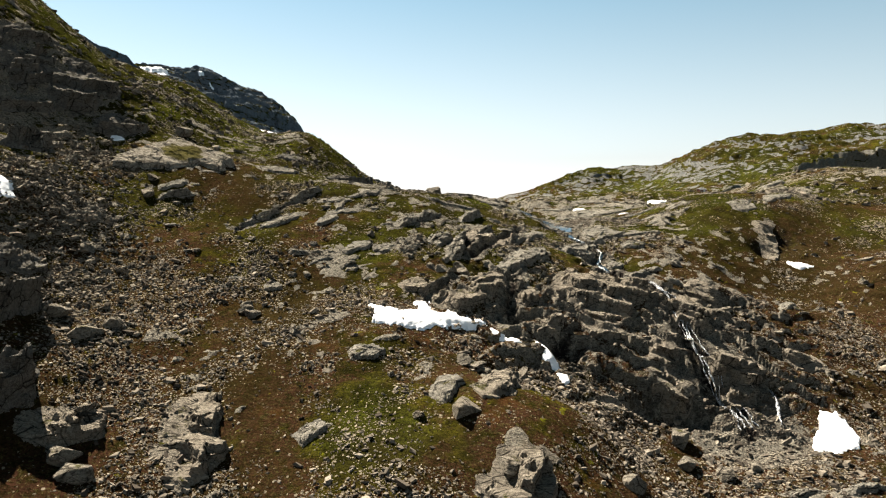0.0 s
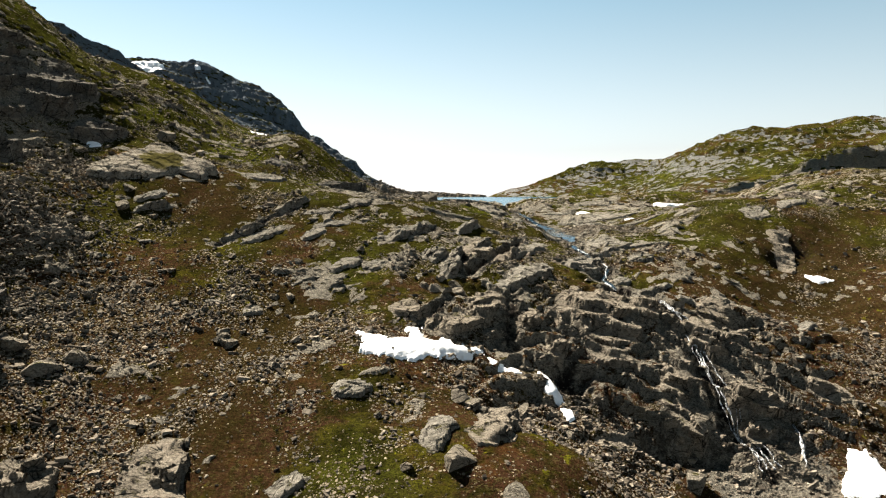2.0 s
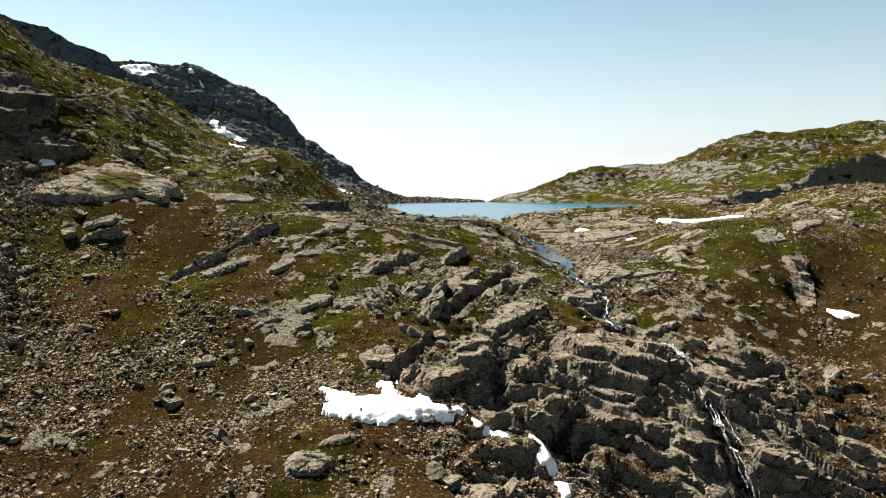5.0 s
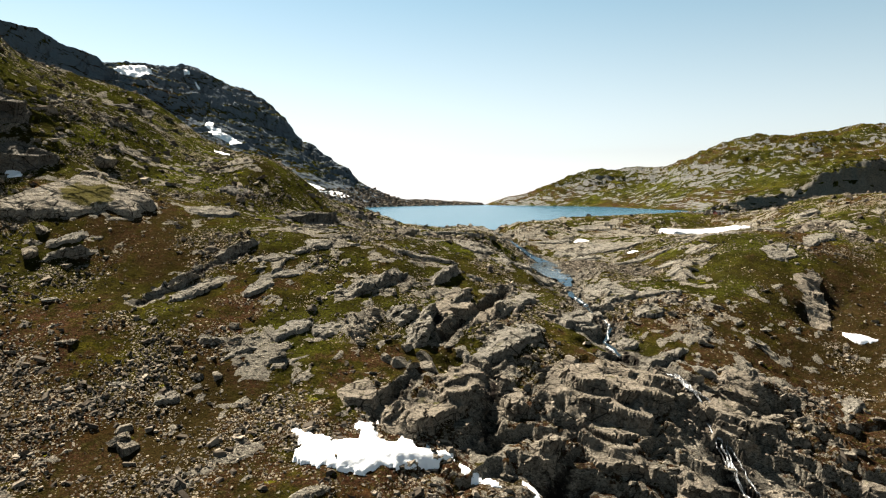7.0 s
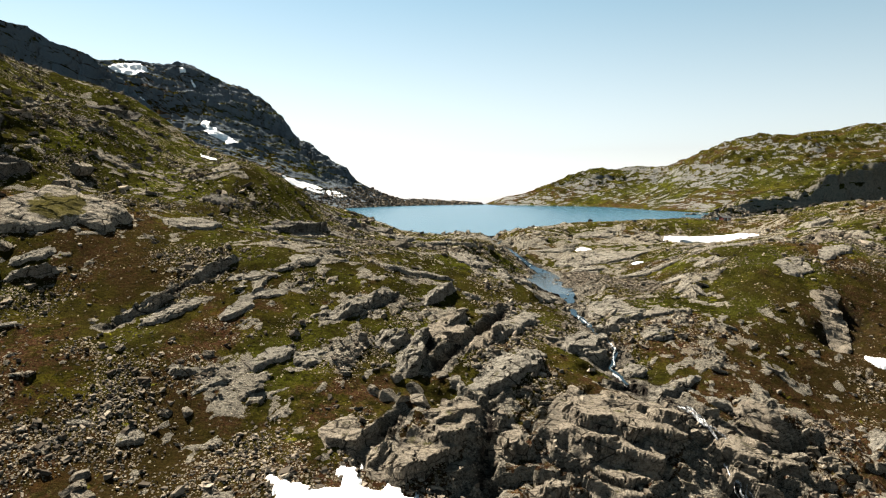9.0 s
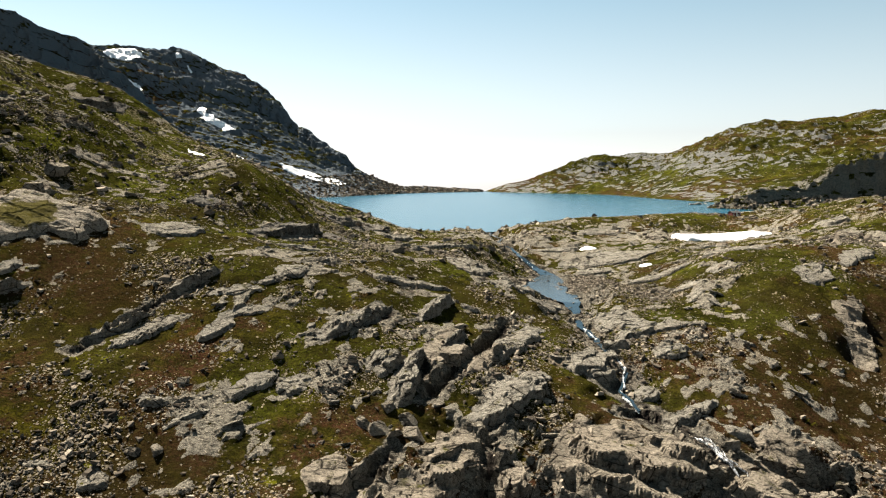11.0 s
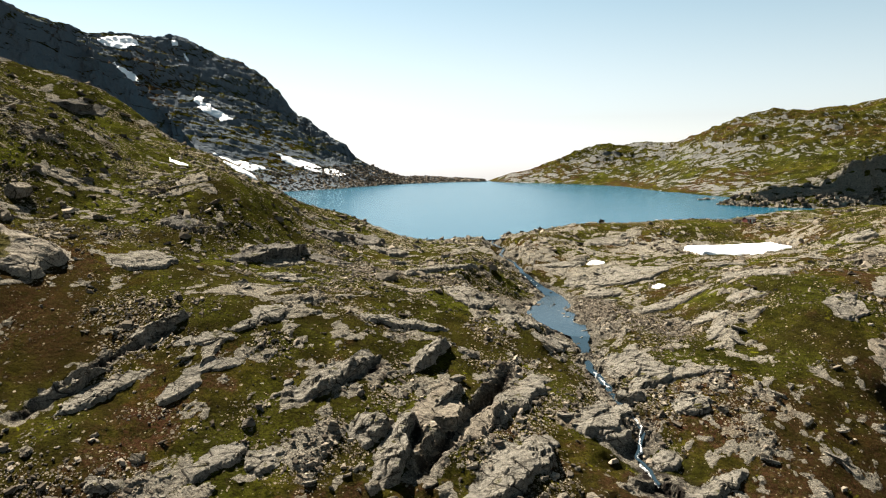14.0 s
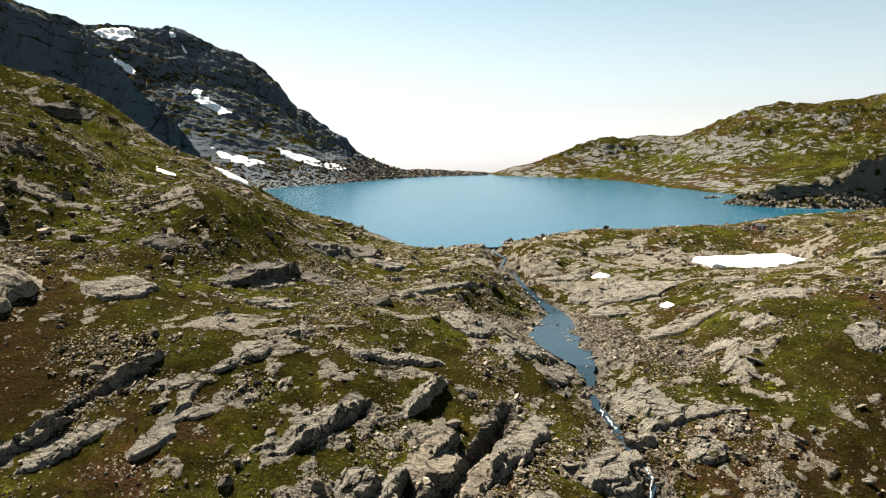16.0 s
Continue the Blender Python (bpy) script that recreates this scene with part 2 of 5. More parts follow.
JOINTED = bedrock_material("jointed_brown_bedrock", 0.45, (0.320, 0.272, 0.212), (0.045, 0.044, 0.007))
BOULDER = bedrock_material("weathered_boulder_rock", 0.40, (0.32, 0.278, 0.22), (0.050, 0.048, 0.006))
STONE, SNOW, FOAM = stone_material(), snow_material(), foam_material()
LAKE_WATER = water_material("lake_water", (0.003, 0.050, 0.084), 2.2, 0.22, 0.25)
POOL_WATER = water_material("stream_water", (0.014, 0.026, 0.036), 0.6, 0.10, 0.8)

# ---------------------------------------------------------------- land forms
XK = (-150, -110, -85, -65, -45, -25, -5, 15, 35, 55, 75, 100, 135, 180)


def weights(knots, v):
    """Catmull-Rom weights of every knot for each value of v."""
    k = np.asarray(knots, float)
    v = np.clip(np.asarray(v, float), k[0], k[-1])
    i = np.clip(np.searchsorted(k, v, side="right") - 1, 0, len(k) - 2)
    h = k[i + 1] - k[i]
    s = (v - k[i]) / h
    w = np.zeros((len(v), len(k)))
    r = np.arange(len(v))
    h00, h10 = 2 * s**3 - 3 * s**2 + 1, s**3 - 2 * s**2 + s
    h01, h11 = -2 * s**3 + 3 * s**2, s**3 - s**2
    np.add.at(w, (r, i), h00)
    np.add.at(w, (r, i + 1), h01)
    for j, hh in ((i, h10), (i + 1, h11)):
        a, b = np.maximum(j - 1, 0), np.minimum(j + 1, len(k) - 1)
        g = hh * h / (k[b] - k[a])
        np.add.at(w, (r, b), g)
        np.add.at(w, (r, a), -g)
    return w


# Cross-sections of the valley head from west to east, at eastings XK, keyed by northing; the lake's level is 0.
SECTIONS = {}
SECTIONS[20] = (-19.2, -36.0, -43.8, -49.0, -52.3, -53.9, -54.8, -55.9, -57.3, -59.3, -61.5, -63.6, -64.8, -63.0)
SECTIONS[55] = (2.2, -15.5, -29.5, -38.0, -39.6, -40.6, -41.4, -43.2, -45.4, -48.0, -49.7, -50.9, -49.2, -43.4)
SECTIONS[78] = (14.6, -1.1, -12.1, -21.5, -29.1, -32.3, -30.0, -33.0, -40.1, -41.6, -43.0, -42.7, -38.4, -31.2)
SECTIONS[92] = (21.7, 6.5, -3.7, -14.7, -24.5, -26.1, -25.4, -26.3, -38.6, -37.1, -39.0, -37.3, -31.6, -24.2)
SECTIONS[106] = (28.6, 12.9, 0.6, -12.2, -19.2, -20.0, -21.5, -25.9, -33.5, -34.6, -35.0, -31.5, -24.8, -17.5)
SECTIONS[120] = (35.3, 17.5, 5.7, -9.6, -13.1, -15.9, -15.6, -20.2, -22.5, -25.2, -27.2, -25.5, -18.1, -11.3)
SECTIONS[134] = (42.1, 20.2, 9.8, -3.2, -6.4, -8.8, -10.8, -12.8, -14.8, -17.8, -21.0, -18.4, -11.9, -5.7)
SECTIONS[148] = (49.1, 21.9, 11.2, 2.6, -1.5, -2.5, -5.1, -7.7, -12.1, -13.4, -19.2, -11.9, -6.3, -0.6)
SECTIONS[168] = (59.7, 25.7, 15.1, 12.6, 8.0, 6.3, 2.5, -3.5, -6.5, -6.2, -7.6, -10.1, -0.8, 5.2)
SECTIONS[195] = (73.7, 43.9, 27.2, 17.0, 12.7, 6.0, 4.4, 2.0, -2.1, -3.1, 3.4, 2.3, -0.0, 9.6)
SECTIONS[230] = (82.5, 47.0, 37.4, 25.4, 24.1, 9.4, 2.0, 2.2, -4.7, -2.6, 0.7, 3.8, 11.7, 10.4)
SECTIONS[270] = (68.3, 42.5, 33.2, 27.4, 16.2, 7.2, 2.9, 2.5, 3.1, 0.4, 1.0, 1.2, 12.3, 7.3)
SECTIONS[300] = (61.9, 51.1, 33.2, 25.2, 13.5, 7.3, -0.0, 0.0, 2.0, 4.8, 5.2, 6.4, 3.0, 7.0)
SECTIONS[340] = (48.1, 25.0, 9.5, 3.9, -6.0, -11.0, -7.8, -5.2, -3.5, -1.9, -0.2, 0.3, 5.0, 6.8)
SHORE = ((-60, 330), (-9, 294), (2, 292), (24, 296), (35, 310), (53, 328), (78, 340), (112, 344), (150, 360), (190, 395), (260, 430),
         (260, 560), (190, 640), (175, 900), (60, 990), (-40, 960), (-110, 800), (-150, 620), (-330, 560), (-330, 380))


class Grain:
    """Gradient noise on arrays."""

    def __init__(self, seed):
        rng = np.random.RandomState(seed)
        self.p = rng.permutation(4096)
        a = rng.rand(4096) * 2 * np.pi
        self.gx, self.gy = np.cos(a), np.sin(a)

    def __call__(self, x, y):
        xi, yi = np.floor(x).astype(np.int64), np.floor(y).astype(np.int64)
        fx, fy = x - xi, y - yi
        u, v = fx * fx * fx * (fx * (fx * 6 - 15) + 10), fy * fy * fy * (fy * (fy * 6 - 15) + 10)

        def corner(i, j):
            h = self.p[(self.p[(xi + i) & 4095] + yi + j) & 4095]
            return self.gx[h] * (fx - i) + self.gy[h] * (fy - j)

        a = corner(0, 0) * (1 - u) + corner(1, 0) * u
        b = corner(0, 1) * (1 - u) + corner(1, 1) * u
        return (a * (1 - v) + b * v) * 1.5

    def fbm(self, x, y, octaves=4, gain=0.5):
        total, amp = np.zeros(np.broadcast(x, y).shape), 1.0
        for k in range(octaves):
            total += amp * self(x * 2**k + 17.3 * k, y * 2**k - 9.1 * k)
            amp *= gain
        return total


GRAIN = [Grain(s) for s in range(8)]


def step(a, b, v):
    s = np.clip((v - a) / (b - a), 0, 1)
    return s * s * (3 - 2 * s)


def blob(x, y, cx, cy, rx, ry=None):
    return np.exp(-((x - cx) / rx) ** 2 - ((y - cy) / (ry or rx)) ** 2)


def base_height(x, y):
    """The smooth land on arrays of equal length."""
    yk = sorted(SECTIONS)
    z = np.array([SECTIONS[k] for k in yk])
    h = np.einsum("nj,ji,ni->n", weights(yk, y), z, weights(XK, x), optimize=True)
    h = h - 0.5 * np.maximum(20 - y, 0) - 0.00008 * np.maximum(-y, 0) ** 1.0
    h = np.maximum(h, -120)
    far = step(338, 372, y + 0.35 * np.maximum(x - 120, 0) * -1 + 0.2 * np.minimum(x + 60, 0) * 1)
    h = h * (1 - far) - 9 * far
    return h - 0.03 * np.maximum(y - 1000, 0)


def crag_mask(x, y):
    """Where bedrock steps out of the slope."""
    m = blob(x, y, 46, 121, 26, 15) + blob(x, y, -108, 178, 22, 32) + 0.9 * blob(x, y, -80, 100, 15, 26) + 0.7 * blob(x, y, 14, 116, 12, 14)
    m += 0.5 * blob(x, y, 16, 136, 14, 10) + 0.35 * blob(x, y, 95, 150, 18, 22) + 0.4 * blob(x, y, 60, 138, 20, 8)
    return np.clip(m, 0, 1)


def outcrops(x, y):
    """The threshold above which bedrock shows: low on the sill and the ribs, high on the meadows."""
    v = 0.36 + 0.22 * (1 - step(112, 136, y)) + 0.25 * GRAIN[1].fbm(x / 40, y / 40, 3)
    v += 0.30 * blob(x, y, 88, 185, 26, 32) + 0.20 * blob(x, y, -50, 172, 24, 22)
    v += 0.35 * blob(x, y, 23.5, 146, 5, 10)
    v -= 0.22 * blob(x, y, 5, 150, 34, 26) + 0.30 * blob(x, y, 45, 255, 45, 40) + 0.15 * blob(x, y, 40, 190, 22, 30)
    return v


def blocks(x, y, size, stretch, turn, seed, warp=0.25):
    """Jointed bedrock: the cell that a place lies in (three chances), the way from its middle, and how far its edge is."""
    a = radians(turn)
    wx, wy = x + warp * size * GRAIN[seed % 8].fbm(x / size, y / size, 2), y + warp * size * GRAIN[(seed + 1) % 8].fbm(x / size, y / size, 2)
    u, v = (wx * math.cos(a) + wy * math.sin(a)) / (size * stretch), (wx * math.sin(a) - wy * math.cos(a)) / size
    iu, iv = np.floor(u).astype(np.int64), np.floor(v).astype(np.int64)
    g = GRAIN[seed % 8]
    d1, d2 = np.full(x.shape, 9.0), np.full(x.shape, 9.0)
    cell, du, dv = np.zeros(x.shape, np.int64), np.zeros(x.shape), np.zeros(x.shape)
    for a_ in (-1, 0, 1):
        for b_ in (-1, 0, 1):
            h = g.p[(g.p[(iu + a_ + 37 * seed) & 4095] + iv + b_) & 4095]
            pu, pv = u - (iu + a_ + 0.5 + 0.42 * g.gx[h]), v - (iv + b_ + 0.5 + 0.42 * g.gy[h])
            d = np.maximum(np.abs(pu), np.abs(pv)) * 0.6 + np.hypot(pu, pv) * 0.4
            near = d < d1
            d2 = np.where(near, d1, np.minimum(d2, d))
            d1, cell = np.where(near, d, d1), np.where(near, h, cell)
            du, dv = np.where(near, pu, du), np.where(near, pv, dv)
    r = [g.p[(cell + k) & 4095] / 4096.0 for k in (11, 523, 1999)]
    return r, du, dv, d2 - d1


def slabs(x, y):
    """Jointed bedrock slabs with a steep edge towards the south-east, and how bare they are."""
    out, bare = np.zeros_like(x), np.zeros_like(x)
    few = outcrops(x, y)
    for size, stretch, amp, seed, turn, share in ((9.0, 2.2, 0.55, 2, 38, -0.10), (4.2, 1.9, 0.55, 3, 46, -0.04), (1.9, 1.6, 0.35, 4, 34, 0.05)):
        (r1, r2, r3), du, dv, edge = blocks(x, y, size, stretch, turn, seed)
        patch = GRAIN[seed + 1].fbm(x / (size * 2.2), y / (size * 2.2), 3)
        on = step(0.0, 0.06, 0.55 * patch + 0.5 * (r1 - 0.5) - few + share)
        top = amp * (0.25 + 0.75 * r2) * (0.60 + 1.0 * dv + 0.35 * (r3 - 0.5) * du)
        lip = step(0.0, 0.10, edge)
        out += on * np.maximum(top, 0) * lip
        bare = np.maximum(bare, on * (0.45 + 0.55 * step(-0.5, 0.1, dv)) * (0.35 + 0.65 * lip))
    return out, bare


def crags(x, y):
    """Broken rock faces: beds and joint blocks that dip east beyond the falls and strike north-east before them."""
    out = np.zeros_like(x)
    east = step(30, 42, x + 4 * GRAIN[2](x / 9, y / 9))
    for size, stretch, amp, seed, turn, soft in ((7.0, 2.6, 1.7, 5, 34, 0.22), (3.4, 2.4, 0.9, 6, 40, 0.4)):
        for way, part_ in ((turn, 1 - east), (turn - 62, east)):
            (r1, r2, r3), du, dv, edge = blocks(x, y, size, stretch, way, seed, 0.05)
            bed = amp * (0.75 * (r1 - 0.5) + 0.45 * (r2 - 0.5) * du + 0.75 * dv) * step(0.0, soft, edge)
            out += part_ * bed
    return out


def terraces(x, y, h, t, seed):
    """Bedded ledges: the height drawn towards steps."""
    u = (h + 0.16 * x + 0.55 * t * GRAIN[seed].fbm(x / (5 * t), y / (5 * t), 4, 0.6) + 0.35 * t * GRAIN[seed + 1].fbm(x / (1.3 * t), y / (1.3 * t), 2)) / t
    f = u - np.floor(u)
    return t * (step(0.72, 0.97, f) - f)


# The stream from the lake's outlet over the sill and down the falls: place, width, level.
STREAM = ((23.6, 299, 0.6, -0.1), (22.4, 289, 0.45, -0.2), (25.6, 276, 0.4, -0.4), (23.6, 264, 0.4, -0.6), (26.4, 252, 0.45, -1.0), (28.2, 240, 0.7, -2.2), (31.5, 234, 1.4, -4.6), (34.0, 227, 2.6, -5.5), (31.4, 208, 8.0, -5.5), (32.0, 199, 6.0, -5.5),
          (33.4, 189, 2.4, -5.6), (33, 182, 0.9, -6.3), (32.5, 175, 0.8, -7.2), (34, 167, 0.7, -8.2), (35, 159, 0.5, -9.2), (36.2, 155.6, 0.4, -10.2), (34.2, 151, 0.35, -12.0), (35.5, 145, 0.3, -13.0))
FALLS = ((35.5, 145, 1.6, -13.0), (41.5, 138.5, 2.0, -14.6), (44.6, 133, 2.4, -17.2), (44.9, 127.5, 2.8, -20.0), (45.2, 122, 3.0, -23.6), (46.2, 117, 3.4, -27.2), (47.2, 112, 4.2, -30.5), (48.5, 106, 5.0, -33.5))


def course(x, y, line):
    """Distance from a line of (x, y, ...) points, and the further values at the nearest point."""
    best = np.full(x.shape, 1e9)
    vals = np.zeros((len(line[0]) - 2, len(x)))
    for a, b in zip(line[:-1], line[1:]):
        ax, ay, bx, by = a[0], a[1], b[0], b[1]
        s = np.clip(((x - ax) * (bx - ax) + (y - ay) * (by - ay)) / ((bx - ax) ** 2 + (by - ay) ** 2), 0, 1)
        d = np.hypot(x - ax - s * (bx - ax), y - ay - s * (by - ay))
        near = d < best
        best = np.where(near, d, best)
        for k in range(len(vals)):
            vals[k] = np.where(near, a[k + 2] + s * (b[k + 2] - a[k + 2]), vals[k])
    return best, vals


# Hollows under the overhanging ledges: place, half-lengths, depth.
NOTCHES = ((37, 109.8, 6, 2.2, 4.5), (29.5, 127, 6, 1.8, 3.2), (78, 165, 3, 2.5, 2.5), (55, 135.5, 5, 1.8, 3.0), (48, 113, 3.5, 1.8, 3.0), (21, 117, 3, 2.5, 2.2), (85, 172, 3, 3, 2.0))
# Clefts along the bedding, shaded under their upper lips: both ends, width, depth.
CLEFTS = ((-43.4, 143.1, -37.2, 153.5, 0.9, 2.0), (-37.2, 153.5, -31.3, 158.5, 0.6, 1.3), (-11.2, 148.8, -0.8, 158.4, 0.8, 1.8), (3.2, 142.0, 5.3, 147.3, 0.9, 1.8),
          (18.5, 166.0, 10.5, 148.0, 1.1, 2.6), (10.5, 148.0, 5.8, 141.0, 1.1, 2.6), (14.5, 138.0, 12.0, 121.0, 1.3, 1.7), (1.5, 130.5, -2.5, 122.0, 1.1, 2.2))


def height(x, y):
    h = base_height(x, y)
    near = step(30, 75, y) * (1 - step(420, 700, y))
    m = crag_mask(x, y)
    s, bare = slabs(x, y)
    d, (w, level) = course(x, y, STREAM)
    d = np.maximum(d + 1.6 * GRAIN[3].fbm(x / 6, y / 6, 3), 0)
    away = np.maximum(d - 0.45 * w, 0)
    h = np.where(d < 60, np.minimum(h, level - 0.5 + (0.18 + 0.10 / w) * away + 0.018 * away**2), h)
    h = np.where(d < w, np.maximum(h, level - 0.8), h)
    d2, (w2, level2) = course(x, y, FALLS)
    d2 = d2 + 0.5 * GRAIN[3].fbm(x / 3, y / 3, 3)
    h = np.where(d2 < 8, np.minimum(h, level2 + 0.8 * np.maximum(d2 - 0.5 * w2, 0)), h)
    out_of_bed = step(0.5, 1.1, d / w)
    h = h + out_of_bed * near * (s - 0.15) * (1 - 0.7 * m)
    m = np.clip(m + 0.35 * (1 - step(2.5, 9, d)) * step(125, 150, y) , 0, 1)
    h = h + out_of_bed * near * m * (crags(x, y) + 0.8 * terraces(x, y, h + 0.28 * np.maximum(x - 30, 0), 3.0, 4))
    h = h + near * (0.05 * GRAIN[7].fbm(x / 1.6, y / 1.6, 3, 0.6) + 0.5 * GRAIN[6].fbm(x / 11, y / 11, 3))
    for nx, ny, rx, ry, deep in NOTCHES:
        h = h - deep * np.minimum(1.5 * blob(x, y, nx, ny, rx, ry), 1)
    for ax, ay, bx, by, wide, deep in CLEFTS:
        d3, (s3,) = course(x, y, ((ax, ay, 0.0), (bx, by, 1.0)))
        d3 = np.abs(d3 + 0.9 * GRAIN[5].fbm(x / 3.5, y / 3.5, 3) - 0.2)
        cut = 1 - step(0.2 * wide, 1.3 * wide, d3)
        h = h - deep * cut * np.sin(np.pi * np.clip(0.1 + 0.8 * s3, 0, 1))
        bare = np.maximum(bare, 0.7 * (1 - step(1.1 * wide, 2.2 * wide, d3)))
    bare = np.maximum(bare, np.maximum(0.55 - 0.55 * step(0.8, 3.0, d / w), 1 - step(0.8, 2.5, d2 / w2)))
    return h, bare, m
# ---------------------------------------------------------------- the ground, one sheet to the horizon
def graded(lo, hi, cell, spans):
    """Cells of one size from lo to hi, widening beyond; spans: growth and end on both sides."""
    mid = list(np.arange(lo, hi + cell / 2, cell))
    out = {}
    for side, start, sign in ((0, lo, -1), (1, hi, 1)):
        v, d, side_out = start, cell, []
        for grow, end in spans[side]:
            while (end - v) * sign > 0:
                d *= grow
                v += sign * d
                side_out.append(v)
        out[side] = side_out
    return np.array(out[0][::-1] + mid + out[1])


def grid_mesh(name, co, nu, nv, attributes=(), smooth=True):
    """A mesh from nv rows of nu points."""
    mesh = bpy.data.meshes.new(name)
    i = np.arange((nv - 1) * nu).reshape(nv - 1, nu)[:, :-1].ravel()
    quads = np.stack([i, i + 1, i + 1 + nu, i + nu], 1).astype(np.int32)
    mesh.vertices.add(len(co))
    mesh.vertices.foreach_set("co", np.asarray(co, np.float32).ravel())
    mesh.loops.add(quads.size)
    mesh.loops.foreach_set("vertex_index", quads.ravel())
    mesh.polygons.add(len(quads))
    mesh.polygons.foreach_set("loop_start", np.arange(0, quads.size, 4, dtype=np.int32))
    mesh.polygons.foreach_set("use_smooth", np.full(len(quads), smooth))
    mesh.update(calc_edges=True)
    for key, values in attributes:
        mesh.attributes.new(key, "FLOAT", "POINT").data.foreach_set("value", np.asarray(values, np.float32).ravel())
    return mesh


def heath_of(x, y):
    """How brown the turf is: brown on the lower slope, green on the shoulder."""
    low = 1 - step(118, 150, y - 0.12 * x)
    v = 0.40 + 0.46 * low + 0.50 * GRAIN[2].fbm(x / 20, y / 20, 4) - 0.55 * blob(x, y, 2, 88, 24, 12) + 0.35 * blob(x, y, 85, 135, 22, 25)
    v -= 0.30 * step(170, 200, y) * (1 - step(0, 40, x))
    return np.clip(v - 0.16 * step(150, 175, y) + 0.4 * blob(x, y, -54, 172, 18, 17) - 0.40 * step(178, 205, y) * (1 - step(-35, -5, x)) - 0.25 * blob(x, y, 62, 176, 16, 22) - 0.2 * blob(x, y, -12, 160, 26, 26) + 0.45 * blob(x, y, 94, 156, 22, 30) + 0.5 * blob(x, y, 70, 148, 20, 20) - 0.2 * blob(x, y, -25, 130, 30, 14) - 0.3 * blob(x, y, 23.5, 146, 5, 10), 0, 1)


def shrub_of(x, y):
    """How thickly dark dwarf shrubs grow over the turf."""
    v = 0.30 + 0.5 * GRAIN[5].fbm(x / 18, y / 18, 4)
    return np.clip(v + 0.5 * blob(x, y, -52, 170, 20, 18) + 0.3 * blob(x, y, -38, 126, 24, 16)  + 0.35 * blob(x, y, -45, 108, 28, 20) + 0.22 * blob(x, y, 66, 154, 18, 16) + 0.3 * blob(x, y, 92, 156, 22, 26) + 0.15 * step(128, 150, y) * (1 - step(200, 230, y)) - 0.2, 0, 0.85)


def stony(x, y):
    """How thickly loose stones lie."""
    v = 0.25 + 0.9 * GRAIN[3].fbm(x / 14, y / 14, 4) + 0.22 * (1 - step(120, 150, y))
    v += 0.9 * blob(x, y, 26, 102, 14, 14) + 0.8 * blob(x, y, -80, 138, 11, 26) - 0.15 * step(125, 160, y - 0.1 * x) * (1 - step(-30, 0, x)) + 0.5 * blob(x, y, -55, 110, 16, 16) + 0.5 * blob(x, y, 60, 104, 20, 10)
    return np.clip(v - 0.45 * blob(x, y, 76, 178, 26, 34) + 0.10 * step(135, 170, y) * (1 - step(48, 62, x)) - 0.55 * blob(x, y, 2, 90, 22, 12), 0.10, 1)


def wet_and_shade_of(x, y):
    """Seepage over rock round the falls and gullies; painted shade in hollows and clefts."""
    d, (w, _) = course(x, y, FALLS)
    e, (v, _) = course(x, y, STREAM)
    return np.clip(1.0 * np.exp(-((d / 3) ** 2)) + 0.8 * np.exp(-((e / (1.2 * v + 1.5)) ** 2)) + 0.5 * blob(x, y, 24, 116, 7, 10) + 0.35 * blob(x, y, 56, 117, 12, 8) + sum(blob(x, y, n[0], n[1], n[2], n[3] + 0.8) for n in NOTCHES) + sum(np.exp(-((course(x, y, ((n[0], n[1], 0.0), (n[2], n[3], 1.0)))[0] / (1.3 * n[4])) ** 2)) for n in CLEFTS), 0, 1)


xs = graded(-116, 106, 0.40, (((1.02, -160), (1.05, -4500)), ((1.02, 180), (1.05, 4500))))
ys = graded(72, 216, 0.40, (((1.05, -3500),), ((1.012, 340), (1.05, 4800))))
gx, gy = [a.ravel() for a in np.meshgrid(xs, ys)]
gz, bare, crag = height(gx, gy)
bare = np.clip(0.85 * bare + 0.50 * crag + 0.08, 0, 1)
ground = new("ground", grid_mesh("ground", np.stack([gx, gy, gz], 1), len(xs), len(ys), (("bare", bare), ("heath", heath_of(gx, gy)), ("stony", stony(gx, gy)), ("wet_and_shade", wet_and_shade_of(gx, gy)), ("shrub", shrub_of(gx, gy)))))
face_bare = bare.reshape(len(ys), len(xs))[:-1, :-1].ravel()
ground.data.polygons.foreach_set("use_smooth", face_bare < 0.3)
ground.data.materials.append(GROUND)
tagged(ground, "Rocky mountain slope of green and brown heath with bare grey bedrock", "ground", kind="structure")

# ---------------------------------------------------------------- the lake
bm = bmesh.new()
bm.faces.new([bm.verts.new((x, y, 0.0)) for x, y in SHORE])
me = bpy.data.meshes.new("lake")
bm.to_mesh(me), bm.free()
lake = tagged(new("lake", me), "Blue rippled mountain lake behind a rock sill", "lake", kind="structure")
me.materials.append(LAKE_WATER)


# ---------------------------------------------------------------- mountains round the lake
def along(points, u):
    p = np.array(points, float)
    d = np.concatenate([[0], np.cumsum(np.linalg.norm(np.diff(p[:, :2], axis=0), axis=1))])
    return weights(d, u * d[-1]) @ p


